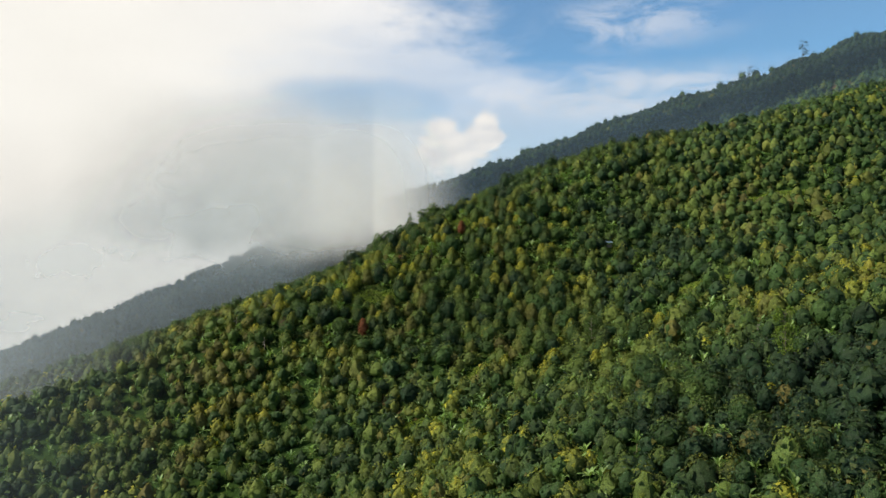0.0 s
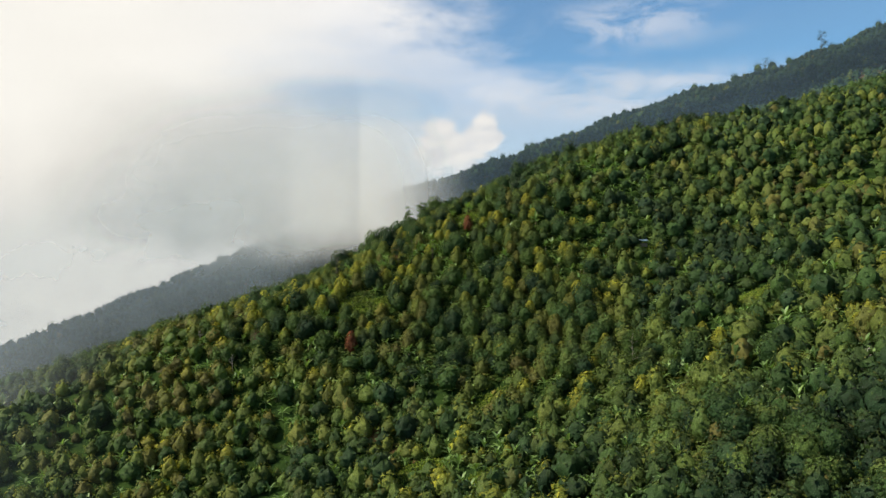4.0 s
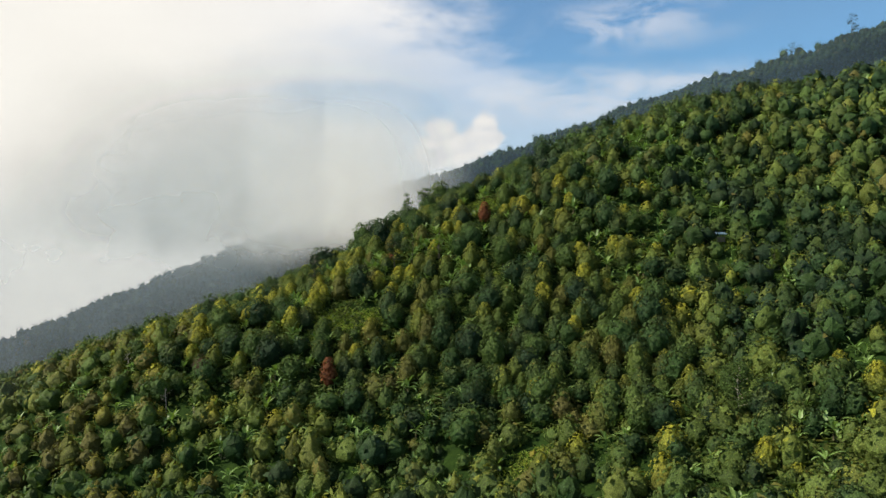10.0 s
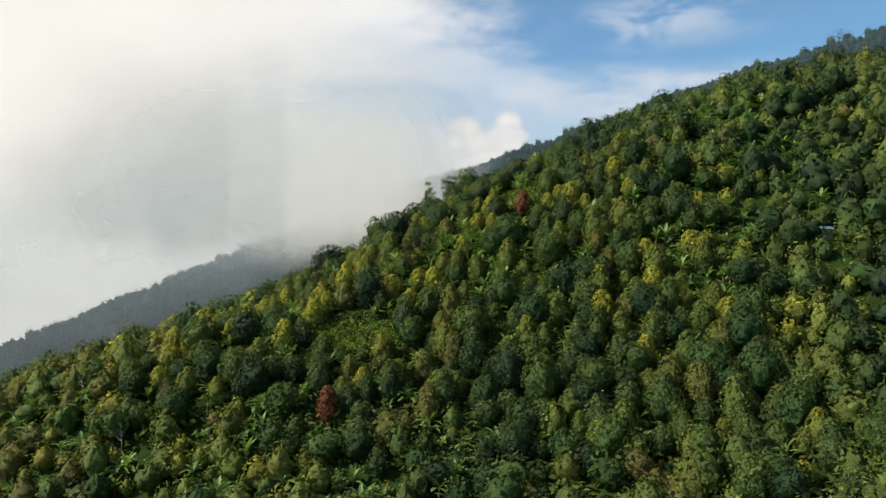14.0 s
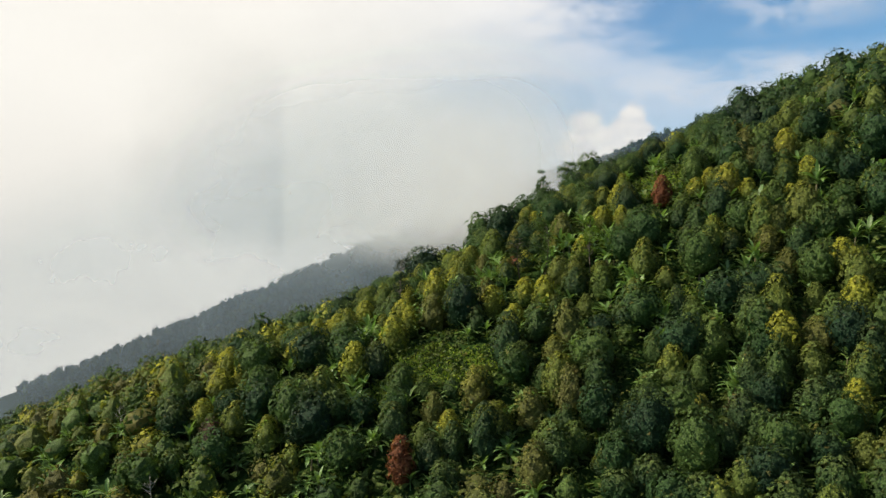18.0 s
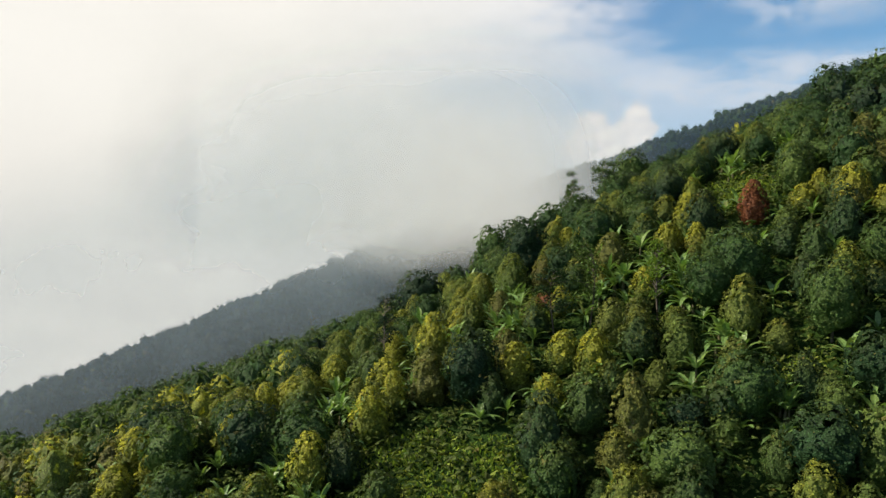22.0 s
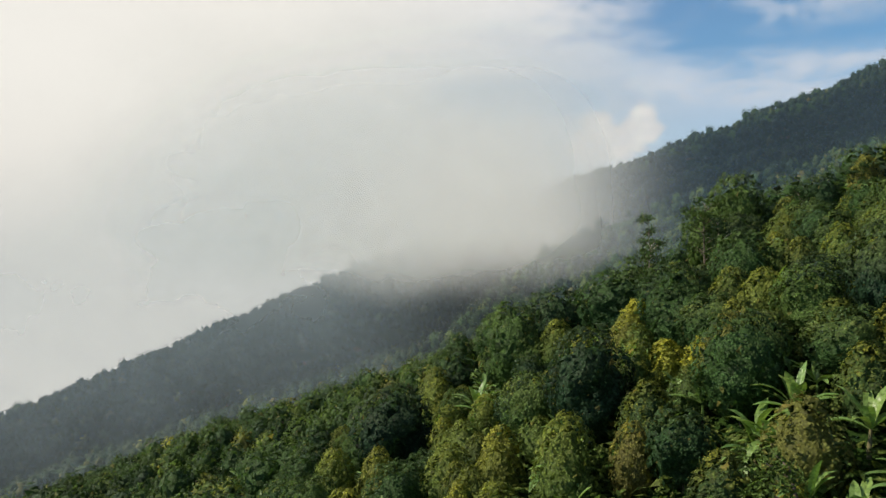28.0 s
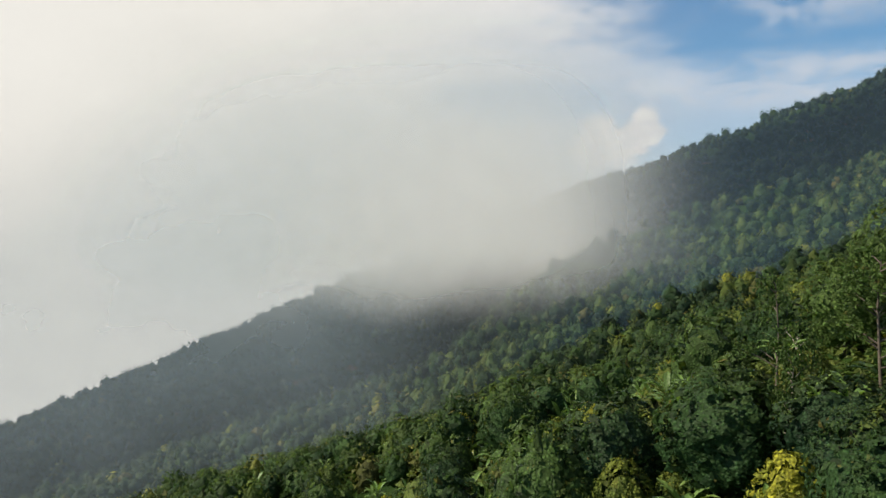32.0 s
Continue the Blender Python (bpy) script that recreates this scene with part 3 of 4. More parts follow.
def banana_proto(seed, label, stems=1, leaves=8):
    rng = np.random.default_rng(seed)
    ob = thing("banana_plant", label, "banana plant", "banana plants on the slope")
    for k in range(stems):
        x, y = (0, 0) if k == 0 else rng.uniform(-0.9, 0.9, 2)
        tall = rng.uniform(1.0, 1.7) * (1 if k == 0 else 0.75)
        v, f = tube([(x, y, -0.4), (x + 0.05, y, tall * 0.5), (x + 0.1, y + 0.05, tall)], [0.15, 0.12, 0.07], 7)
        part("stem", mesh_from("stem", v, f, [M_STEM], smooth=True), ob)
        for j in range(leaves if k == 0 else leaves - 3):
            a = j * 2.4 + rng.uniform(-0.4, 0.4)
            v, f = banana_leaf(rng, rng.uniform(1.9, 2.9), rng.uniform(0.46, 0.64), rng.uniform(0.25, 1.45), a)
            v = v + (x + 0.1, y + 0.05, tall - 0.05)
            part("leaf", mesh_from("leaf", v, f, [M_BANANA], np.full(len(v), rng.uniform(0, 0.7))), ob)
    return ob


def dead_proto(seed, tall, label):
    rng = np.random.default_rng(seed)
    v, f = limbs(rng, tall, 0.14, 10, tall * 0.38, 0.4, 0.8, 3)
    me = mesh_from("dead_tree", v, f, [M_PALE_BARK], smooth=True)
    return tagged(new("dead_tree", me), label, "tree", "bare dead trees")


def taken_away(ob):
    for o in (*ob.children_recursive, ob):
        bpy.data.objects.remove(o)


DULL = "dense egg-shaped clove tree, dark green, among others on the slope"
FLUSHED = "clove tree with yellow-green young leaves on its pointed top"
GOLD = "clove tree with a golden-yellow top of young leaves"
clove_kinds = [clove_proto(11, 0.08, DULL), clove_proto(12, 0.12, DULL, 6.6, 2.35), clove_proto(13, 0.35, FLUSHED), clove_proto(14, 0.5, FLUSHED, 6.6, 2.15), clove_proto(15, 1.1, GOLD, 5.9, 2.1), clove_proto(16, 0.15, DULL, 5.6, 2.5)]
CLOVE_ODDS = (0.30, 0.26, 0.14, 0.08, 0.03, 0.19)
DOME = "broad dark green tree with a lumpy rounded crown"
broad_kinds = [broad_proto(21, 8.0, 3.3, DOME), broad_proto(22, 9.0, 3.8, DOME, n=280), broad_proto(23, 7.0, 2.7, "rounded broadleaf tree with a mid-green crown", young=0.5)]
fine_kinds = [broad_proto(24, 8.0, 3.4, DOME, n=480, leaf=0.32, sprigs=3000, sprig=0.21), broad_proto(25, 8.6, 3.0, DOME, n=430, leaf=0.32, sprigs=2700, sprig=0.20), broad_proto(26, 7.2, 3.2, "rounded broadleaf tree with a mid-green crown", young=0.6, n=430, leaf=0.32, sprigs=2700, sprig=0.21), clove_proto(17, 0.3, FLUSHED, 6.8, 2.6, 260, 0.34, 1700, 0.2)]
tier_kinds = [tier_proto(31, 11.0, 3.0, 4.5, "tall slim tree with an open crown of layered sprays"), tier_proto(32, 9.0, 2.6, 3.2, "slim tree with light green tiers of leaves", mat=M_PALE, tiers=10, n=900)]
banana_kinds = [banana_proto(41, "banana plant with long arching light green leaves", 1, 12), banana_proto(42, "clump of two banana plants with tattered leaves", 3, 10), banana_proto(43, "young banana plant with upright leaves", 1, 8)]
dead_kinds = [dead_proto(51, 6.5, "bare dead tree with pale forked branches")]


# ---- where things grow ----
def axis_x(y):
    """The line that the flight follows over the ground."""
    return -0.085 * np.clip(np.asarray(y, float) - 180, -180, 200)


def nearness(x, y, z):
    """Metres at which a place on the slope is passed, judged from the line of flight."""
    aside = np.abs(x - axis_x(y)) / 0.62
    below = (4 - z) / 0.40
    beyond = np.clip(y - 360, 0, None)
    return np.maximum(np.maximum(aside, below), beyond)


# openings: x, y, half length along x, half length along y
CLEARINGS = [(-38, 349, 7, 6), (-27, 348, 5, 4), (-44, 343, 3, 3), (8, 354, 4, 3), (7, 394, 7, 8), (15, 290, 7, 4), (101, 295, 12, 4), (13, 252, 8, 5), (-10, 266, 10, 4), (52, 252, 7, 4), (-22, 375.5, 3, 3), (77, 351, 3.5, 3), (165, 368, 16, 4), (26, 411, 9, 3)]
# clumps of banana plants, golden clove trees and large dark trees that stand out
BANANA_SPOTS = [(-55, 347), (-47, 340), (-72, 358), (-47, 358), (-44, 388), (1, 358), (6, 348), (14, 346), (22, 352), (-2, 365), (-3, 371), (-29, 369), (-16, 355), (-40, 361), (-29, 388), (-11, 373), (2, 399), (9, 401), (-43, 330), (61, 354), (52, 342), (15, 335), (-49, 333), (-60, 312), (37, 262), (46, 256), (-9, 308), (72, 172), (-54, 313), (-75, 321), (48, 245), (84, 225), (-14, 381), (-22, 401), (-40, 417), (-9, 404), (-25, 421), (-17, 424)]
GOLD_SPOTS = [(-19, 360), (-15, 357), (-8, 368), (-20, 372), (-29, 333), (38, 324), (106, 249), (140, 262), (157, 279), (80, 182), (45, 289), (78, 285), (54, 264), (79, 273), (-17, 394), (-20, 397), (-22, 412), (-20.5, 353), (-36, 375), (-47, 377)]
DARK_SPOTS = [(-31, 357), (-15, 387), (0, 365), (4, 366), (13, 357), (2, 326), (8, 322), (58, 290), (100, 328), (84, 250), (126, 264), (-27, 393), (-35, 422), (-29, 428), (-36, 431), (-46, 465), (-11, 440), (-60, 445), (-4, 446), (-52, 452)]
# lone trees along the crest and trees of another colour
SINGLE_SPOTS = [(-35.5, 326.6), (8.5, 380), (-71.8, 334), (-51, 412), (-37.5, 425), (-20, 425), (-13, 424), (36, 440)]


def taken(x, y):
    """Ground that a plant of its own needs."""
    hit = np.zeros(np.shape(x), bool)
    for spots, room in ((BANANA_SPOTS, 2.6), (GOLD_SPOTS, 2.3), (DARK_SPOTS, 3.6), (SINGLE_SPOTS, 4.2)):
        for px, py in spots:
            hit |= (x - px) ** 2 + (y - py) ** 2 < room * room
    return hit


def is_open(x, y, grow=1.0):
    hit = np.zeros(np.shape(x), bool)
    for cx, cy, rx, ry in CLEARINGS:
        hit |= ((x - cx) / (rx * grow)) ** 2 + ((y - cy) / (ry * grow)) ** 2 < 1
    return hit


def scatter(rng, x0, x1, y0, y1, gap):
    """Uneven rows of places with about gap metres between them."""
    gx, gy = np.meshgrid(np.arange(x0, x1, gap), np.arange(y0, y1, gap * 0.9))
    gx = gx + (np.arange(gx.shape[0]) % 2)[:, None] * gap / 2
    x = (gx + rng.uniform(-0.36, 0.36, gx.shape) * gap).ravel()
    y = (gy + rng.uniform(-0.36, 0.36, gy.shape) * gap).ravel()
    return x, y


def in_fan(x, y):
    """Ground that ever comes into view."""
    left = np.minimum(-0.62 * y, -35 - 0.98 * (y - 340)) - 12
    return (x > left) & (x < 0.64 * y + 14)


def patchy(x, y, size, seed):
    """A slow field from 0 to 1 over the ground."""
    r = np.random.default_rng(seed)
    total = 0
    for _ in range(5):
        a, s = r.uniform(0, 6.283, 2)
        total = total + np.sin((x * math.cos(a) + y * math.sin(a)) / size * r.uniform(0.7, 1.6) + s)
    return 0.5 + total / 6.5


class Stand:
    """Many plants in one mesh: moulds are turned, scaled and set down in numbers."""

    def __init__(self):
        self.verts, self.faces, self.flush, self.hue, self.out, self.start = [], [], [], [], [], 0

    def add(self, mould, x, y, z, scale, turn_by, tilt_z, hue):
        v, f, fl = mould[:3]
        c, s = np.cos(turn_by)[:, None], np.sin(turn_by)[:, None]
        px = (v[None, :, 0] * c - v[None, :, 1] * s) * scale[:, None] + x[:, None]
        py = (v[None, :, 0] * s + v[None, :, 1] * c) * scale[:, None] + y[:, None]
        pz = v[None, :, 2] * (scale * tilt_z)[:, None] + z[:, None]
        n = len(x)
        self.verts.append(np.stack([px, py, pz], -1).reshape(-1, 3))
        self.faces.append((f[None] + self.start + (np.arange(n) * len(v))[:, None, None]).reshape(-1, f.shape[1]))
        self.flush.append(np.tile(fl, n))
        self.hue.append(np.repeat(hue, len(v)))
        if len(mould) > 3:
            o = mould[3]
            self.out.append(np.stack([o[None, :, 0] * c - o[None, :, 1] * s, o[None, :, 0] * s + o[None, :, 1] * c, np.broadcast_to(o[None, :, 2], (n, len(o)))], -1).reshape(-1, 3))
        self.start += n * len(v)

    def finish(self, name, mat, label, category):
        if not self.verts:
            return
        me = mesh_from(name, np.concatenate(self.verts), np.concatenate(self.faces), [mat], np.concatenate(self.flush), np.concatenate(self.hue), bulge=np.concatenate(self.out) if self.out else None)
        tagged(new(name, me), label, category, kind="stuff")


rng = np.random.default_rng(7)
FULL, HALF, THIN = 0, 1, 2
YOUNG = (0.05, 0.1, 0.28, 0.45, 1.0, 0.12)
TALL, GIRTH = (5.2, 6.2, 5.6, 6.0, 5.3, 4.8), (2.65, 2.55, 2.75, 2.4, 2.5, 2.85)
clove_moulds = {
    FULL: [clove_crown(np.random.default_rng(100 + k), 34, 0.58, TALL[k], GIRTH[k], YOUNG[k], 5, (6, 8), 130, 0.46, 0.78) for k in range(6)],
    HALF: [clove_crown(np.random.default_rng(120 + k), 18, 0.7, TALL[k], GIRTH[k], YOUNG[k], 5, (5, 7), 64, 0.52, 0.82) for k in range(6)],
    THIN: [clove_crown(np.random.default_rng(140 + k), 8, 1.1, TALL[k], GIRTH[k], YOUNG[k], 4, (5, 6), 0, 0.3, 0.84) for k in range(6)],
}
broad_moulds = {
    FULL: [dome_crown(np.random.default_rng(200 + k), 46, 0.72, (7.0, 8.4, 8.0)[k], (3.4, 2.8, 3.3)[k], 1.8, 0.25, 5, (6, 8), 140, 0.62, 0.78) for k in range(3)],
    HALF: [dome_crown(np.random.default_rng(210 + k), 16, 1.0, (7.0, 8.4, 8.0)[k], (3.4, 2.8, 3.3)[k], 1.6, 0.25, 5, (5, 7), 30, 0.8, 0.88) for k in range(3)],
    THIN: [dome_crown(np.random.default_rng(220 + k), 9, 1.5, 7.6, 3.1, 1.2, 0.2, 4, (5, 6), 0, 0.3, 0.84) for k in range(3)],
}


def banana_mould(seed, leaves):
    r = np.random.default_rng(seed)
    pieces = []
    for j in range(leaves):
        v, f = banana_leaf(r, r.uniform(1.9, 2.9), r.uniform(0.5, 0.68), r.uniform(0.25, 1.4), j * 2.4 + r.uniform(-0.4, 0.4))
        pieces.append((v + (0, 0, 1.4), f))
    pieces.append(tube([(0, 0, -0.3), (0.04, 0, 1.5)], [0.14, 0.07], 4))
    v, f = gathered(pieces)
    return v, f, np.full(len(v), 0.3)


banana_moulds = [banana_mould(300 + k, 8) for k in range(4)]

# the planted slope
x, y = scatter(rng, -420, 330, 60, 600, 4.6)
turned = y - 0.3 * x
z = land(x, y)
keep = in_fan(x, y) & (turned < np.maximum(512, back_of(x) + 40)) & (y > 150 - 0.5 * x) & ~is_open(x, y) & ~taken(x, y) & (rng.random(len(x)) < 0.94)
keep &= y > (-z - 9) / 0.345
keep &= (turned < 418) | (rng.random(len(x)) < np.where(x < -110, 0.75, 0.52))
x, y, z = x[keep], y[keep], z[keep]
near = nearness(x, y, z)
roll_of = rng.random(len(x))
grove = patchy(x, y, 18, 5)
is_banana = roll_of < np.where(grove > 0.56, 0.20, 0.06) * (1 - np.exp(-(((x - 92) / 42) ** 2 + ((y - 178) / 36) ** 2)))
crest = ease(y - 0.3 * x, 400, 432)
# dark trees, with the shade of the lower slope put into their hue
grove_and_shade = 0.8 * np.exp(-(((x - 14) / 24) ** 2 + ((y - 412) / 18) ** 2)) + np.exp(-(((x - 92) / 42) ** 2 + ((y - 178) / 36) ** 2)) + 0.7 * np.exp(-(((x - 2) / 14) ** 2 + ((y - 318) / 14) ** 2))
is_broad = ~is_banana & (roll_of > 0.84 - 0.75 * grove_and_shade + 0.14 * np.exp(-(((x + 15) / 34) ** 2 + ((y - 372) / 22) ** 2)) - 0.46 * crest - 0.12 * ease(patchy(x, y, 30, 9), 0.5, 0.8))
is_tier = ~is_banana & ~is_broad & (roll_of > 0.86 - 0.3 * crest) & (rng.random(len(x)) < 0.25)
is_clove = ~(is_banana | is_broad | is_tier)
lush = np.exp(-(((x + 75) / 45) ** 2) - ((y - 320) / 45) ** 2)
shade_tint = grove_and_shade - 0.5 * lush
# golden trees; round x 128 they also paint a sunlit stretch of slope
golden = patchy(x, y, 26, 3) - 0.12 + 0.6 * np.exp(-(((x - 128) / 34) ** 2 + ((y - 262) / 38) ** 2)) + 0.6 * np.exp(-(((x + 15) / 40) ** 2 + ((y - 378) / 24) ** 2)) + 0.3 * np.exp(-(((x + 5) / 30) ** 2 + ((y - 262) / 22) ** 2)) - 0.3 * grove_and_shade + 0.35 * lush



def nearest(mask, count):
    ids = np.flatnonzero(mask)
    return ids[np.argsort(near[ids])[:count]]


single = np.zeros(len(x), bool)
at_crest = (is_clove | is_broad) & (y - 0.3 * x > 388) & (x > -110) & (x < 75) & (near < 125)
odds = np.cumsum(CLOVE_ODDS)


crest_mix = [*fine_kinds, fine_kinds[3], clove_kinds[2], clove_kinds[3], clove_kinds[0], clove_kinds[5]]


def kind_of(k):
    """Which look a clove tree has: golden ones stand in patches."""
    u = random.random()
    if golden[k] > 0.64 and u < 0.6:
        return (2, 3, 4, 4)[int(u * 6)]
    return int(np.searchsorted(odds, random.random()).clip(0, 5))


for mask, protos, count in ((at_crest, crest_mix, 150), (is_clove & ~at_crest, clove_kinds, 230), (is_broad & ~at_crest, broad_kinds, 110), (is_tier, tier_kinds, 60), (is_banana, banana_kinds, 150)):
    for k in nearest(mask, count):
        single[k] = True
        if protos is clove_kinds:
            proto = protos[kind_of(k)]
            size = random.uniform(0.62, 1.25)
        else:
            proto, size = random.choice(protos), random.uniform(0.75, 1.2) * (1.25 if protos is banana_kinds else 1.25 if protos is crest_mix and y[k] > 436 else 1.0)
        plant(proto, float(x[k]), float(y[k]), size * (0.85 if protos in (broad_kinds, crest_mix) else 0.86 if protos is banana_kinds and y[k] > 400 else 1.0), random.uniform(0, 360), 0.15, random.uniform(0.8, 1.25))

for px, py in BANANA_SPOTS:
    for j in range(3 if py > 300 else 2):
        a = random.uniform(0, 6.283)
        plant(banana_kinds[(j + int(px)) % 3], px + 1.5 * j * math.cos(a), py + 1.5 * j * math.sin(a), random.uniform(1.15, 1.5), random.uniform(0, 360), 0.1)
for px, py in GOLD_SPOTS:
    plant(clove_kinds[4], px, py, random.uniform(0.75, 1.1), random.uniform(0, 360), 0.15, random.uniform(0.9, 1.15))
for px, py in DARK_SPOTS:
    plant(random.choice(fine_kinds[:2]), px, py, random.uniform(0.9, 1.15) * (0.72 if 405 < py < 436 else 1.0), random.uniform(0, 360), 0.2, random.uniform(0.95, 1.2))

cloves, broads, bananas = Stand(), Stand(), Stand()
late = y - 0.3 * x > 395
grade = np.where(near < np.where(late & (x < 160), 260, 130), FULL, np.where(near < 230, HALF, THIN))


def fill(stand, moulds, ids, low, high, shade_bias=0.0):
    for g in (FULL, HALF, THIN):
        sub = ids[grade[ids] == g]
        kinds = len(moulds[g])
        which = np.array([kind_of(k) for k in sub], int) % kinds if kinds == 6 else rng.integers(0, kinds, len(sub))
        for j in range(kinds):
            s = sub[which == j]
            if len(s):
                stand.add(moulds[g][j], x[s], y[s], z[s] - 0.2, rng.uniform(low, high, len(s)), rng.uniform(0, 6.283, len(s)), rng.uniform(0.72, 1.18, len(s)), np.clip(rng.random(len(s)) * 0.75 + 0.5 * patchy(x[s], y[s], 30, 21) - 0.12 + shade_bias - 0.7 * shade_tint[s], 0, 1))


fill(cloves, clove_moulds, np.flatnonzero(is_clove & ~single), 0.52, 1.36)
fill(broads, broad_moulds, np.flatnonzero((is_broad | is_tier) & ~single), 0.58, 1.12)
ids = np.flatnonzero(is_banana & ~single)
for j in range(4):
    s = ids[j::4]
    bananas.add(banana_moulds[j], x[s], y[s], z[s] - 0.1, rng.uniform(1.0, 1.5, len(s)), rng.uniform(0, 6.283, len(s)), np.ones(len(s)), rng.random(len(s)))
# banana plants also stand between the trees
bx, by = scatter(rng, -260, 300, 90, 470, 5.6)
bz = land(bx, by)
bk = in_fan(bx, by) & ~is_open(bx, by, 0.8) & (((bx - 92) / 50) ** 2 + ((by - 178) / 42) ** 2 > 1) & (rng.random(len(bx)) < np.where(patchy(bx, by, 18, 5) > 0.5, 0.75, 0.36)) & (nearness(bx, by, bz) < 170)
bx, by, bz = bx[bk], by[bk], bz[bk]
for j in range(4):
    bananas.add(banana_moulds[j], bx[j::4], by[j::4], bz[j::4], rng.uniform(0.95, 1.4, len(bx[j::4])), rng.uniform(0, 6.283, len(bx[j::4])), np.full(len(bx[j::4]), 1.0), rng.random(len(bx[j::4])))
bananas.finish("banana_grove", M_BANANA_ALL, "banana plants with light green arching leaves between the trees", "banana plants")
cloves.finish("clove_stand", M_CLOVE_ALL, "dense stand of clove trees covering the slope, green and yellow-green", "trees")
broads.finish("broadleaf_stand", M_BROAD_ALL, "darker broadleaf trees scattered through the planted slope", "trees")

# low growth between the trees
low = Stand()
ux, uy = scatter(rng, -260, 300, 90, 470, 1.7)
uz = land(ux, uy)
uk = in_fan(ux, uy) & (nearness(ux, uy, uz) < 120) & (rng.random(len(ux)) < np.where(is_open(ux, uy), 0.5, 0.92))
ux, uy, uz = ux[uk], uy[uk], uz[uk]
close = nearness(ux, uy, uz) < 85
for j in range(8):
    r = np.random.default_rng(400 + j)
    n, leaf = (9, 0.36) if j < 4 else (3, 0.66)
    at = r.normal(size=(n, 3)) * (0.62, 0.62, 0.22) + (0, 0, 0.5)
    v, f = tufts(r, at, unit(r.normal(size=(n, 3)) * 0.55 + (0, 0, 1)), leaf * r.uniform(0.6, 1.3, n), 5, 0.6, 0.35)
    s = np.flatnonzero(close if j < 4 else ~close)[j % 4::4]
    m = len(s)
    low.add((v, f, np.repeat(r.uniform(0, 0.6, n), 6)), ux[s], uy[s], uz[s], rng.uniform(0.9, 2.1, m), rng.uniform(0, 6.283, m), np.ones(m), rng.random(m))
# grass in the openings
turf = Stand()
tx, ty = scatter(rng, -60, 190, 236, 425, 0.72)
tk = is_open(tx, ty, 1.05)
tx, ty = tx[tk], ty[tk]
tz = land(tx, ty)
for j in range(3):
    r = np.random.default_rng(430 + j)
    n = 5
    at = r.normal(size=(n, 3)) * (0.4, 0.4, 0.06) + (0, 0, 0.12)
    v, f = blades(r, at, unit(r.normal(size=(n, 3)) * (1, 1, 0.5)), 0.75, 0.26)
    s = slice(j, None, 3)
    m = len(tx[s])
    turf.add((v, f, np.repeat(r.uniform(0, 1, n), 4)), tx[s], ty[s], tz[s], rng.uniform(0.8, 1.7, m), rng.uniform(0, 6.283, m), np.ones(m), rng.random(m))
turf.finish("grass", M_GRASS, "bright green grass in the openings between the trees", "grass")
low.finish("undergrowth", M_SHRUB, "low weeds and shrubs between the trees", "undergrowth")

# the hollow and the far flank behind the near spur
far_c, far_b = Stand(), Stand()
x, y = scatter(rng, -900, 760, 440, 1150, 8.2)
keep = in_fan(x, y) & (y - 0.3 * x >= np.maximum(512, back_of(x) + 40)) & (y + 0.3 * np.clip(-x, 0, 450) < 1150) & (rng.random(len(x)) < 0.95)
x, y = x[keep], y[keep]
z = land(x, y)
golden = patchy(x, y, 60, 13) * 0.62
shade_tint = 0 * x
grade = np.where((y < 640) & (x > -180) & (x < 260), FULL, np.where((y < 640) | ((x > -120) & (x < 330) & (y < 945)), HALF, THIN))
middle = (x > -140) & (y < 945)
# more broadleaf and darker hues beyond the middle paint the cloud's shade there
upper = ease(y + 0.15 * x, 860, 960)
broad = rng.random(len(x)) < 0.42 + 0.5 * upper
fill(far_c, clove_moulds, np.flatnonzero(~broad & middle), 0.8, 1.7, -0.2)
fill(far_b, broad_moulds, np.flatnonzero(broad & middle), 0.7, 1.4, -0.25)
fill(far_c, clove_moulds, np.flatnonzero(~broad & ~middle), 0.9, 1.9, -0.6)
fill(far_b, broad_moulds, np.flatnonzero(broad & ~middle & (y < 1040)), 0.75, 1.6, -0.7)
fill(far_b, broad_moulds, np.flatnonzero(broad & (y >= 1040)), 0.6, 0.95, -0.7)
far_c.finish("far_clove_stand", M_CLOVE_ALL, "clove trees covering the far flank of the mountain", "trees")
far_b.finish("far_broadleaf_stand", M_BROAD_ALL, "broadleaf trees on the far flank, cloud shade put into their colour", "trees")


# ---- single plants that stand out ----
def top_of(x, y, top):
    """The size a plant must have to reach up to a height from the ground at its foot."""
    return top - height(x, y)


lone = tier_proto(61, 13.0, 2.6, 8.5, "lone tall tree with a thin bare stem and small flat crown", n=700, tiers=4, leaf=0.36)
side = tier_proto(62, 11.0, 3.6, 4.0, "tall tree with an airy green crown on the crest", n=2000, tiers=8)
ridge = broad_proto(63, 8.5, 3.6, "dark round-topped tree standing on the crest of the spur", n=260, sprigs=1500, sprig=0.3)
rust = clove_proto(64, 0.4, "clove tree with rust-red leaves", 6.0, 1.7)
for o in rust.children:
    if o.name.startswith("crown"):
        o.data.materials[0] = M_RUST
maroon = broad_proto(68, 6.5, 2.4, "thin tree with faded maroon-brown leaves", M_MAROON, 0.1, 90, leaf=0.3, sprigs=420, sprig=0.24)
bush = broad_proto(65, 2.6, 1.9, "low bush with rust-red leaves", M_RUST, 0.3, 110, "red_bush", "red bushes", leaf=0.24, sprigs=420, sprig=0.18)
pale = tier_proto(66, 10.0, 3.0, 2.6, "bright pale green tree with layered sprays", n=1500, mat=M_PALE, tiers=11, young=0.5)
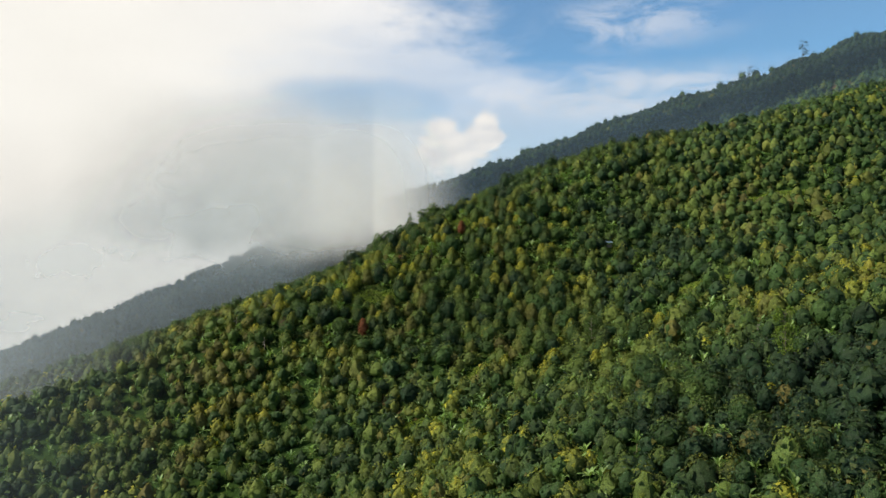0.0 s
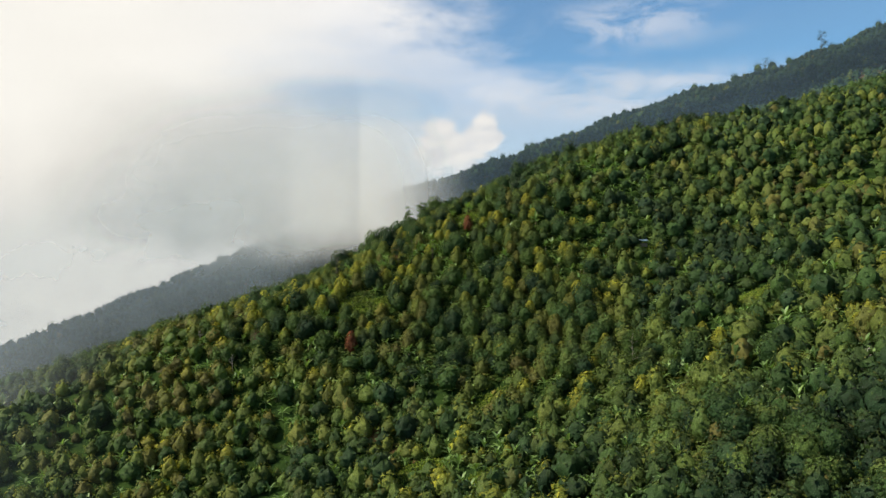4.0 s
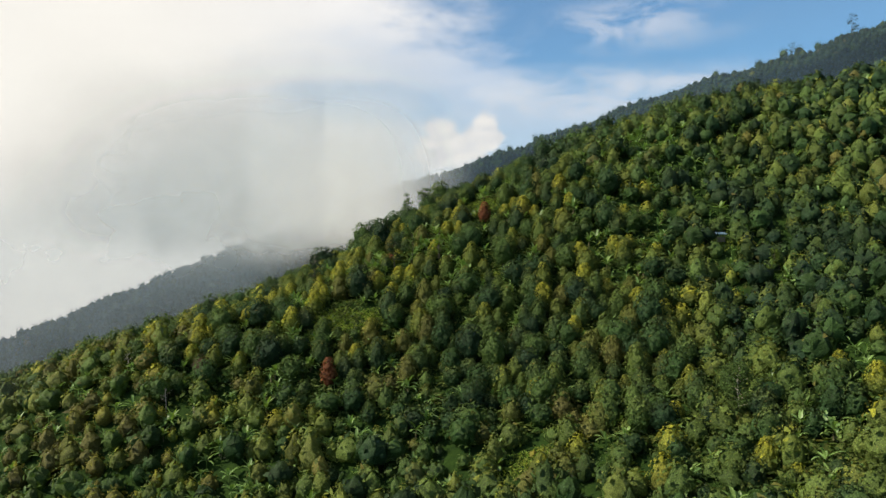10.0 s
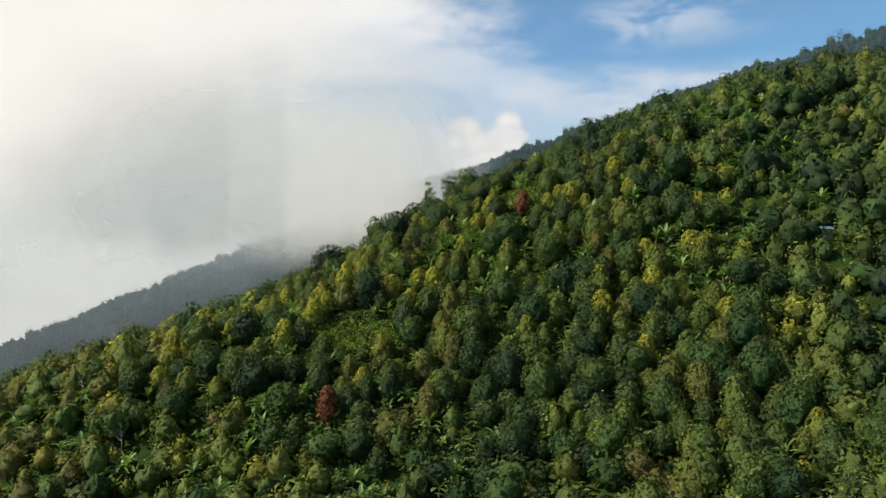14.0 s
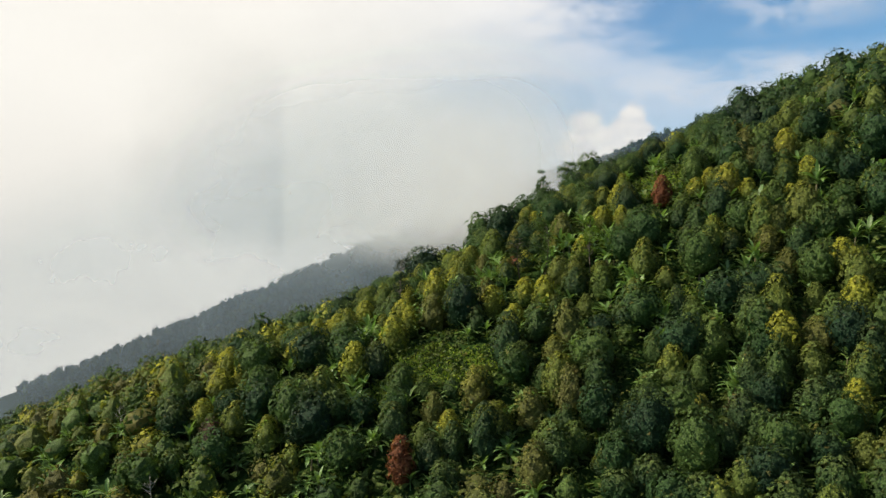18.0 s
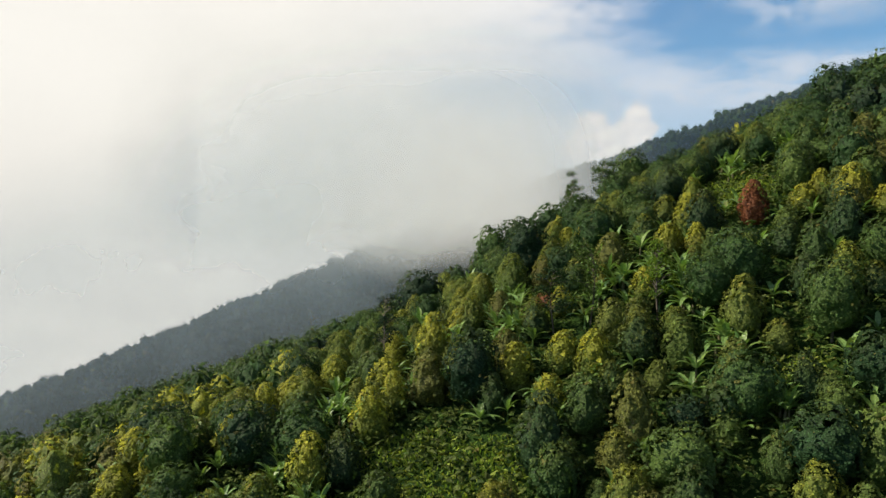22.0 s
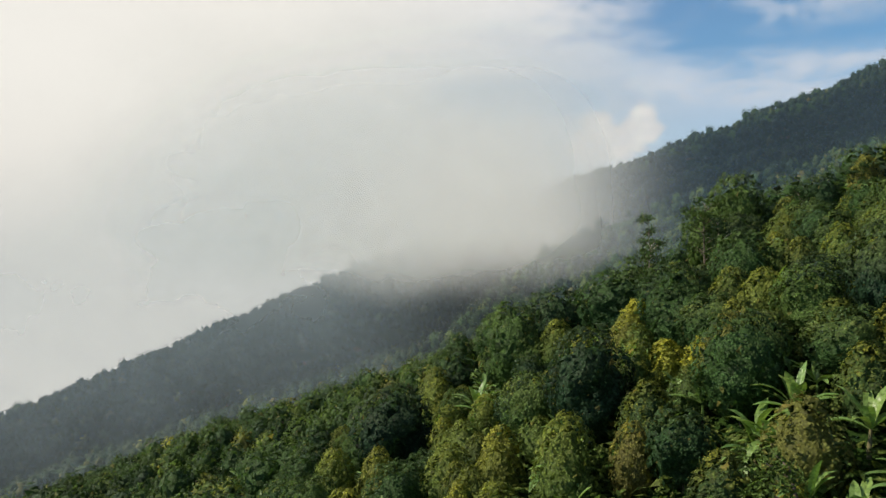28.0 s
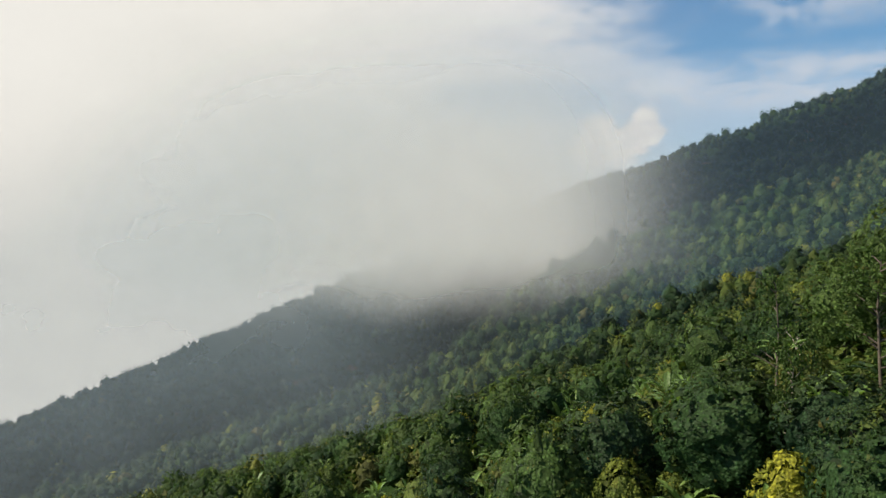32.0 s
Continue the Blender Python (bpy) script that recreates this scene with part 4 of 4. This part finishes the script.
airy = tier_proto(67, 9.5, 3.4, 3.6, "tall thin-stemmed tree with a wide airy crown", n=1500, tiers=8, young=0.35, bark=M_PALE_BARK)


def stand_to(proto, made_tall, x, y, top, turn_by, wide=1.0):
    s = top_of(x, y, top) / made_tall
    ob = copy_thing(proto, pose(x, y, height(x, y) - 0.15, 0, 0, turn_by))
    broad_by = wide * min(1.25, max(0.8, s) ** 0.6)
    ob.scale = (broad_by, broad_by, s)
    return ob


for proto, tall, px, py, top, turn_by, wide in (
    (lone, 13.0, -20.0, 425.0, 20.0, 20, 0.9), (side, 11.0, -13.0, 424.0, 22.0, 70, 1.1), (side, 11.0, -1.0, 428.0, 23.5, 200, 0.9),
    (ridge, 8.5, -51.0, 412.0, -1.5, 0, 1.1), (ridge, 8.5, -37.5, 425.0, 8.0, 80, 1.0), (ridge, 8.5, -32.0, 427.0, 10.0, 200, 1.05), (ridge, 8.5, -24.0, 422.0, 13.0, 300, 1.2), (ridge, 8.5, -18.0, 416.0, 14.0, 130, 1.1),
    (ridge, 8.5, 36.0, 440.0, 44.0, 45, 1.0), (side, 11.0, 8.0, 433.0, 27.0, 10, 0.9),
    (rust, 6.0, -35.5, 326.6, -30.5, 0, 1.05), (rust, 6.0, 8.5, 380.0, 14.2, 90, 1.05), (bush, 2.6, -22.0, 375.5, -3.0, 0, 1.1),
    (pale, 10.0, 88.5, 193.0, -15.0, 0, 1.0), (pale, 10.0, 85.7, 334.0, -1.5, 120, 0.8), (airy, 9.5, 56.0, 282.0, -25.0, 30, 1.1), (airy, 9.5, -42.5, 344.0, -25.5, 30, 0.6),
    (airy, 9.5, -20.0, 418.5, 17.0, 80, 0.7), (airy, 9.5, -12.5, 417.0, 19.5, 200, 0.75), (maroon, 6.5, -71.8, 334.0, -31.0, 0, 0.9),
):
    if height(px, py) + 1.5 < top:
        stand_to(proto, tall, px, py, top, turn_by, wide)

for px, py, s, a in ((-78.5, 326, 1.0, 10), (-96, 343, 0.9, 120), (-70, 322, 0.7, 220), (95, 225, 0.9, 60), (62, 216, 0.8, 300)):
    plant(dead_kinds[0], px, py, s, a)

for proto in (*clove_kinds, *broad_kinds, *fine_kinds, *tier_kinds, *banana_kinds, *dead_kinds, lone, side, ridge, rust, maroon, bush, pale, airy):
    taken_away(proto)


# trees that stand out against the sky on the far crest
def crest_proto(seed, tall, wide, base, tiers):
    r = np.random.default_rng(seed)
    ob = thing("crest_tree", "dark tree standing out against the sky on the far crest", "tree", "trees along the far crest")
    if tiers:
        v, f, fl, hubs = tier_crown(r, 340, 1.3, tall, wide, base, tiers, 0.0)
    else:
        v, f, fl, out = dome_crown(r, 26, 1.3, tall, wide, base, 0.0, 6, (6, 8), 60, 1.0)
    tv, tf = tube([(0, 0, -2), (0.3, 0, tall * 0.5), (0, 0.2, tall * 0.95)], [0.5, 0.35, 0.1])
    part("trunk", mesh_from("trunk", tv, tf, [M_BARK], smooth=True), ob)
    part("crown", mesh_from("crown", v, f, [M_BROAD], fl), ob)
    return ob


crest_kinds = [crest_proto(71, 24, 8, 9, 5), crest_proto(72, 16, 5.0, 6, 0), crest_proto(73, 11, 3.8, 3, 0)]


def crest_y(x):
    """The line along which the far crest cuts the sky."""
    ys = np.arange(1000, 1260, 4.0)
    h = land(np.full(len(ys), x), ys)
    return float(ys[np.argmax(h - 0.02 * ys)])


for px, kind, s in ((533, 0, 1.25), (452, 0, 0.95), (461, 1, 1.2), (441, 1, 1.1), (476, 1, 0.9), (405, 2, 1.3), (600, 1, 0.8), (640, 2, 0.9), (110, 1, 0.9), (118, 2, 1.1)):
    plant(crest_kinds[kind], px, crest_y(px), s, random.uniform(0, 360), 1.0)
for k in range(44):
    px = -60 + k * 9.5 + random.uniform(-6, 6) if k < 34 else random.uniform(300, 720)
    plant(crest_kinds[random.choice((1, 2, 2))], px, crest_y(px) + random.uniform(-6, 6), random.uniform(0.45, 0.85), random.uniform(0, 360), 1.0)
for k in range(26):
    px = -330 - k * 14 + random.uniform(-6, 6)
    plant(crest_kinds[random.choice((1, 2, 2))], px, crest_y(px) + random.uniform(-6, 6), random.uniform(0.5, 0.95), random.uniform(0, 360), 1.0)
for proto in crest_kinds:
    taken_away(proto)


# ---- a hut among the trees ----
def block(bm, size, at, turn=0.0):
    made = bmesh.ops.create_cube(bm, size=1.0)["verts"]
    bmesh.ops.scale(bm, vec=size, verts=made)
    bmesh.ops.rotate(bm, cent=(0, 0, 0), matrix=Matrix.Rotation(turn, 3, "X"), verts=made)
    bmesh.ops.translate(bm, vec=at, verts=made)


def mesh_part(name, bm, mat, parent, label=""):
    me = bpy.data.meshes.new(name)
    bm.to_mesh(me)
    bm.free()
    me.materials.append(mat)
    return part(name, me, parent, label)


def field_hut(x, y, turn_by):
    hut = thing("field_hut", "small field hut with a blue-grey corrugated metal roof among the trees", "hut")
    for side in (-1, 1):
        for k in range(2):
            bm = bmesh.new()
            block(bm, (0.12, 0.12, 2.6), (-1.3 + 2.6 * k, 0.95 * side, 1.2))
            mesh_part("post", bm, M_WOOD, hut)
        bm = bmesh.new()
        for k in range(16):
            block(bm, (0.11, 1.55, 0.03), (-1.65 + 0.22 * k, 0, 0), 0)
            block(bm, (0.11, 1.55, 0.03), (-1.54 + 0.22 * k, 0, 0.035), 0)
        bmesh.ops.rotate(bm, cent=(0, 0, 0), matrix=Matrix.Rotation(-side * 0.42, 3, "X"), verts=bm.verts[:])
        bmesh.ops.translate(bm, vec=(0, side * 0.68, 2.75), verts=bm.verts[:])
        mesh_part("roof_sheet", bm, M_ROOF, hut, "blue-grey corrugated metal sheet")
        bm = bmesh.new()
        for k in range(7):
            block(bm, (2.6, 0.03, 0.19), (0, 0.95 * side, 0.3 + 0.22 * k))
        mesh_part("board_wall", bm, M_WOOD, hut)
    hut.matrix_world = pose(x, y, height(x, y) + 0.1, 0, 0, turn_by)


field_hut(77.0, 351.5, 15)


# ---- mist: soft banks that hang in the hollow and drift against the slope ----
def mist_material(name, thick, size, seed, across, up, tone=(0.93, 0.91, 0.88), tilt=0.0, ragged=60.0, facing=(0.12, -0.80, 0.45), detail=4.0, least=0.0):
    """Thin vapour, its haze colour painted into the sheet by tone. thick: how much it veils; across, up: where it
    begins, is full, is still full and ends, in metres along x and along z; least: the trace of it that is left
    everywhere; tilt: how its levels climb along x.
    """
    mat, n = blank(name)
    at = n.add("ShaderNodeTexCoord").outputs["Object"]
    xyz = n.add("ShaderNodeSeparateXYZ")
    n.link(at, xyz.inputs[0])
    drift = n.stretch(at, (1, 1, 1.3), (seed * 37.1, seed * 11.3, seed * 5.7))
    billow = n.noise(drift, 1.0 / size, detail, 0.5, 0.25)
    broad = n.noise(drift, 0.35 / size, 1.5, 0.5, 0.0)
    push = n.math("MULTIPLY", n.math("SUBTRACT", n.math("MULTIPLY_ADD", billow, 0.45, n.math("MULTIPLY", broad, 0.55)), 0.5), ragged)
    x = n.math("ADD", xyz.outputs[0], push)
    z = n.math("ADD", n.math("MULTIPLY_ADD", xyz.outputs[0], -tilt, xyz.outputs[2]), push)
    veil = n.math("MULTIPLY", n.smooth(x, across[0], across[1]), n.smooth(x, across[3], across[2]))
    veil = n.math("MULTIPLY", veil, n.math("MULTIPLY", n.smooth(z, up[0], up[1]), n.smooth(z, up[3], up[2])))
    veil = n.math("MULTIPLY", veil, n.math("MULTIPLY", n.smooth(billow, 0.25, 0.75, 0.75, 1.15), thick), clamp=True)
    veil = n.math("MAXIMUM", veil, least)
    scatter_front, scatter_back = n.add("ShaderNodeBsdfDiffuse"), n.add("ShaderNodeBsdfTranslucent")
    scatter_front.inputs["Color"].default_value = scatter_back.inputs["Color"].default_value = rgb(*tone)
    both, clear, out = n.add("ShaderNodeMixShader"), n.add("ShaderNodeBsdfTransparent"), n.add("ShaderNodeMixShader")
    both.inputs[0].default_value = 0.25
    # vapour scatters alike whatever way its sheet runs
    towards = n.add("ShaderNodeCombineXYZ")
    for k in range(3):
        towards.inputs[k].default_value = facing[k]
    n.link(towards.outputs[0], scatter_front.inputs["Normal"])
    n.link(towards.outputs[0], scatter_back.inputs["Normal"])
    n.link(scatter_front.outputs[0], both.inputs[1])
    n.link(scatter_back.outputs[0], both.inputs[2])
    n.link(veil, out.inputs[0])
    n.link(clear.outputs[0], out.inputs[1])
    n.link(both.outputs[0], out.inputs[2])
    n.link(out.outputs[0], n.add("ShaderNodeOutputMaterial").inputs[0])
    return mat


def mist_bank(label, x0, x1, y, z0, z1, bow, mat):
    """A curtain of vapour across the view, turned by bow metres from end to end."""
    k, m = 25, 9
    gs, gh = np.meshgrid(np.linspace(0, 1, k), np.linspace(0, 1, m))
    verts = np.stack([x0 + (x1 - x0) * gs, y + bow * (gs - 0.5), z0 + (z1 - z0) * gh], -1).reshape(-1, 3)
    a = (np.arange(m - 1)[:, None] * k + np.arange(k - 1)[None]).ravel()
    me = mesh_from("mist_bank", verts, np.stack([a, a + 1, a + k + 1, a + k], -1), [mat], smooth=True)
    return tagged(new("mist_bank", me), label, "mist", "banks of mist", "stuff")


# the blue-grey of distant air is painted into the thin sheets
GREY, HAZE_TINT = (0.89, 0.88, 0.86), (0.55, 0.66, 0.72)
mist_bank("thin mist drifting up the lower slope", -330, -22, 238, -190, 60, 0, mist_material("slope mist", 0.07, 55, 13, (-310, -260, -170, -70), (-190, -150, -60, 20), HAZE_TINT))
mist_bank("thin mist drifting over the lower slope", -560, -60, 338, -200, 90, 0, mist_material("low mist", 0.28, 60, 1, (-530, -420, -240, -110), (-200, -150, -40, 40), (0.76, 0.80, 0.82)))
mist_bank("drifting mist along the ridge over the valley", -1700, 1500, 640, -700, 1000, 0, mist_material("valley mist", 0.35, 80, 12, (-1700, -1500, -170, -20), (-70, 50, 90, 170), HAZE_TINT, tilt=0.30, least=0.004))
# aerial haze imitated by a sheet with the blue put into its colour
mist_bank("sheet with painted blue haze between the spurs", -1700, 1500, 692, -900, 1200, 0, mist_material("spur haze", 0.14, 140, 4, (-120, 20, 1300, 1500), (-120, -60, 85, 135), (0.36, 0.56, 0.74), tilt=0.36, least=0.004))
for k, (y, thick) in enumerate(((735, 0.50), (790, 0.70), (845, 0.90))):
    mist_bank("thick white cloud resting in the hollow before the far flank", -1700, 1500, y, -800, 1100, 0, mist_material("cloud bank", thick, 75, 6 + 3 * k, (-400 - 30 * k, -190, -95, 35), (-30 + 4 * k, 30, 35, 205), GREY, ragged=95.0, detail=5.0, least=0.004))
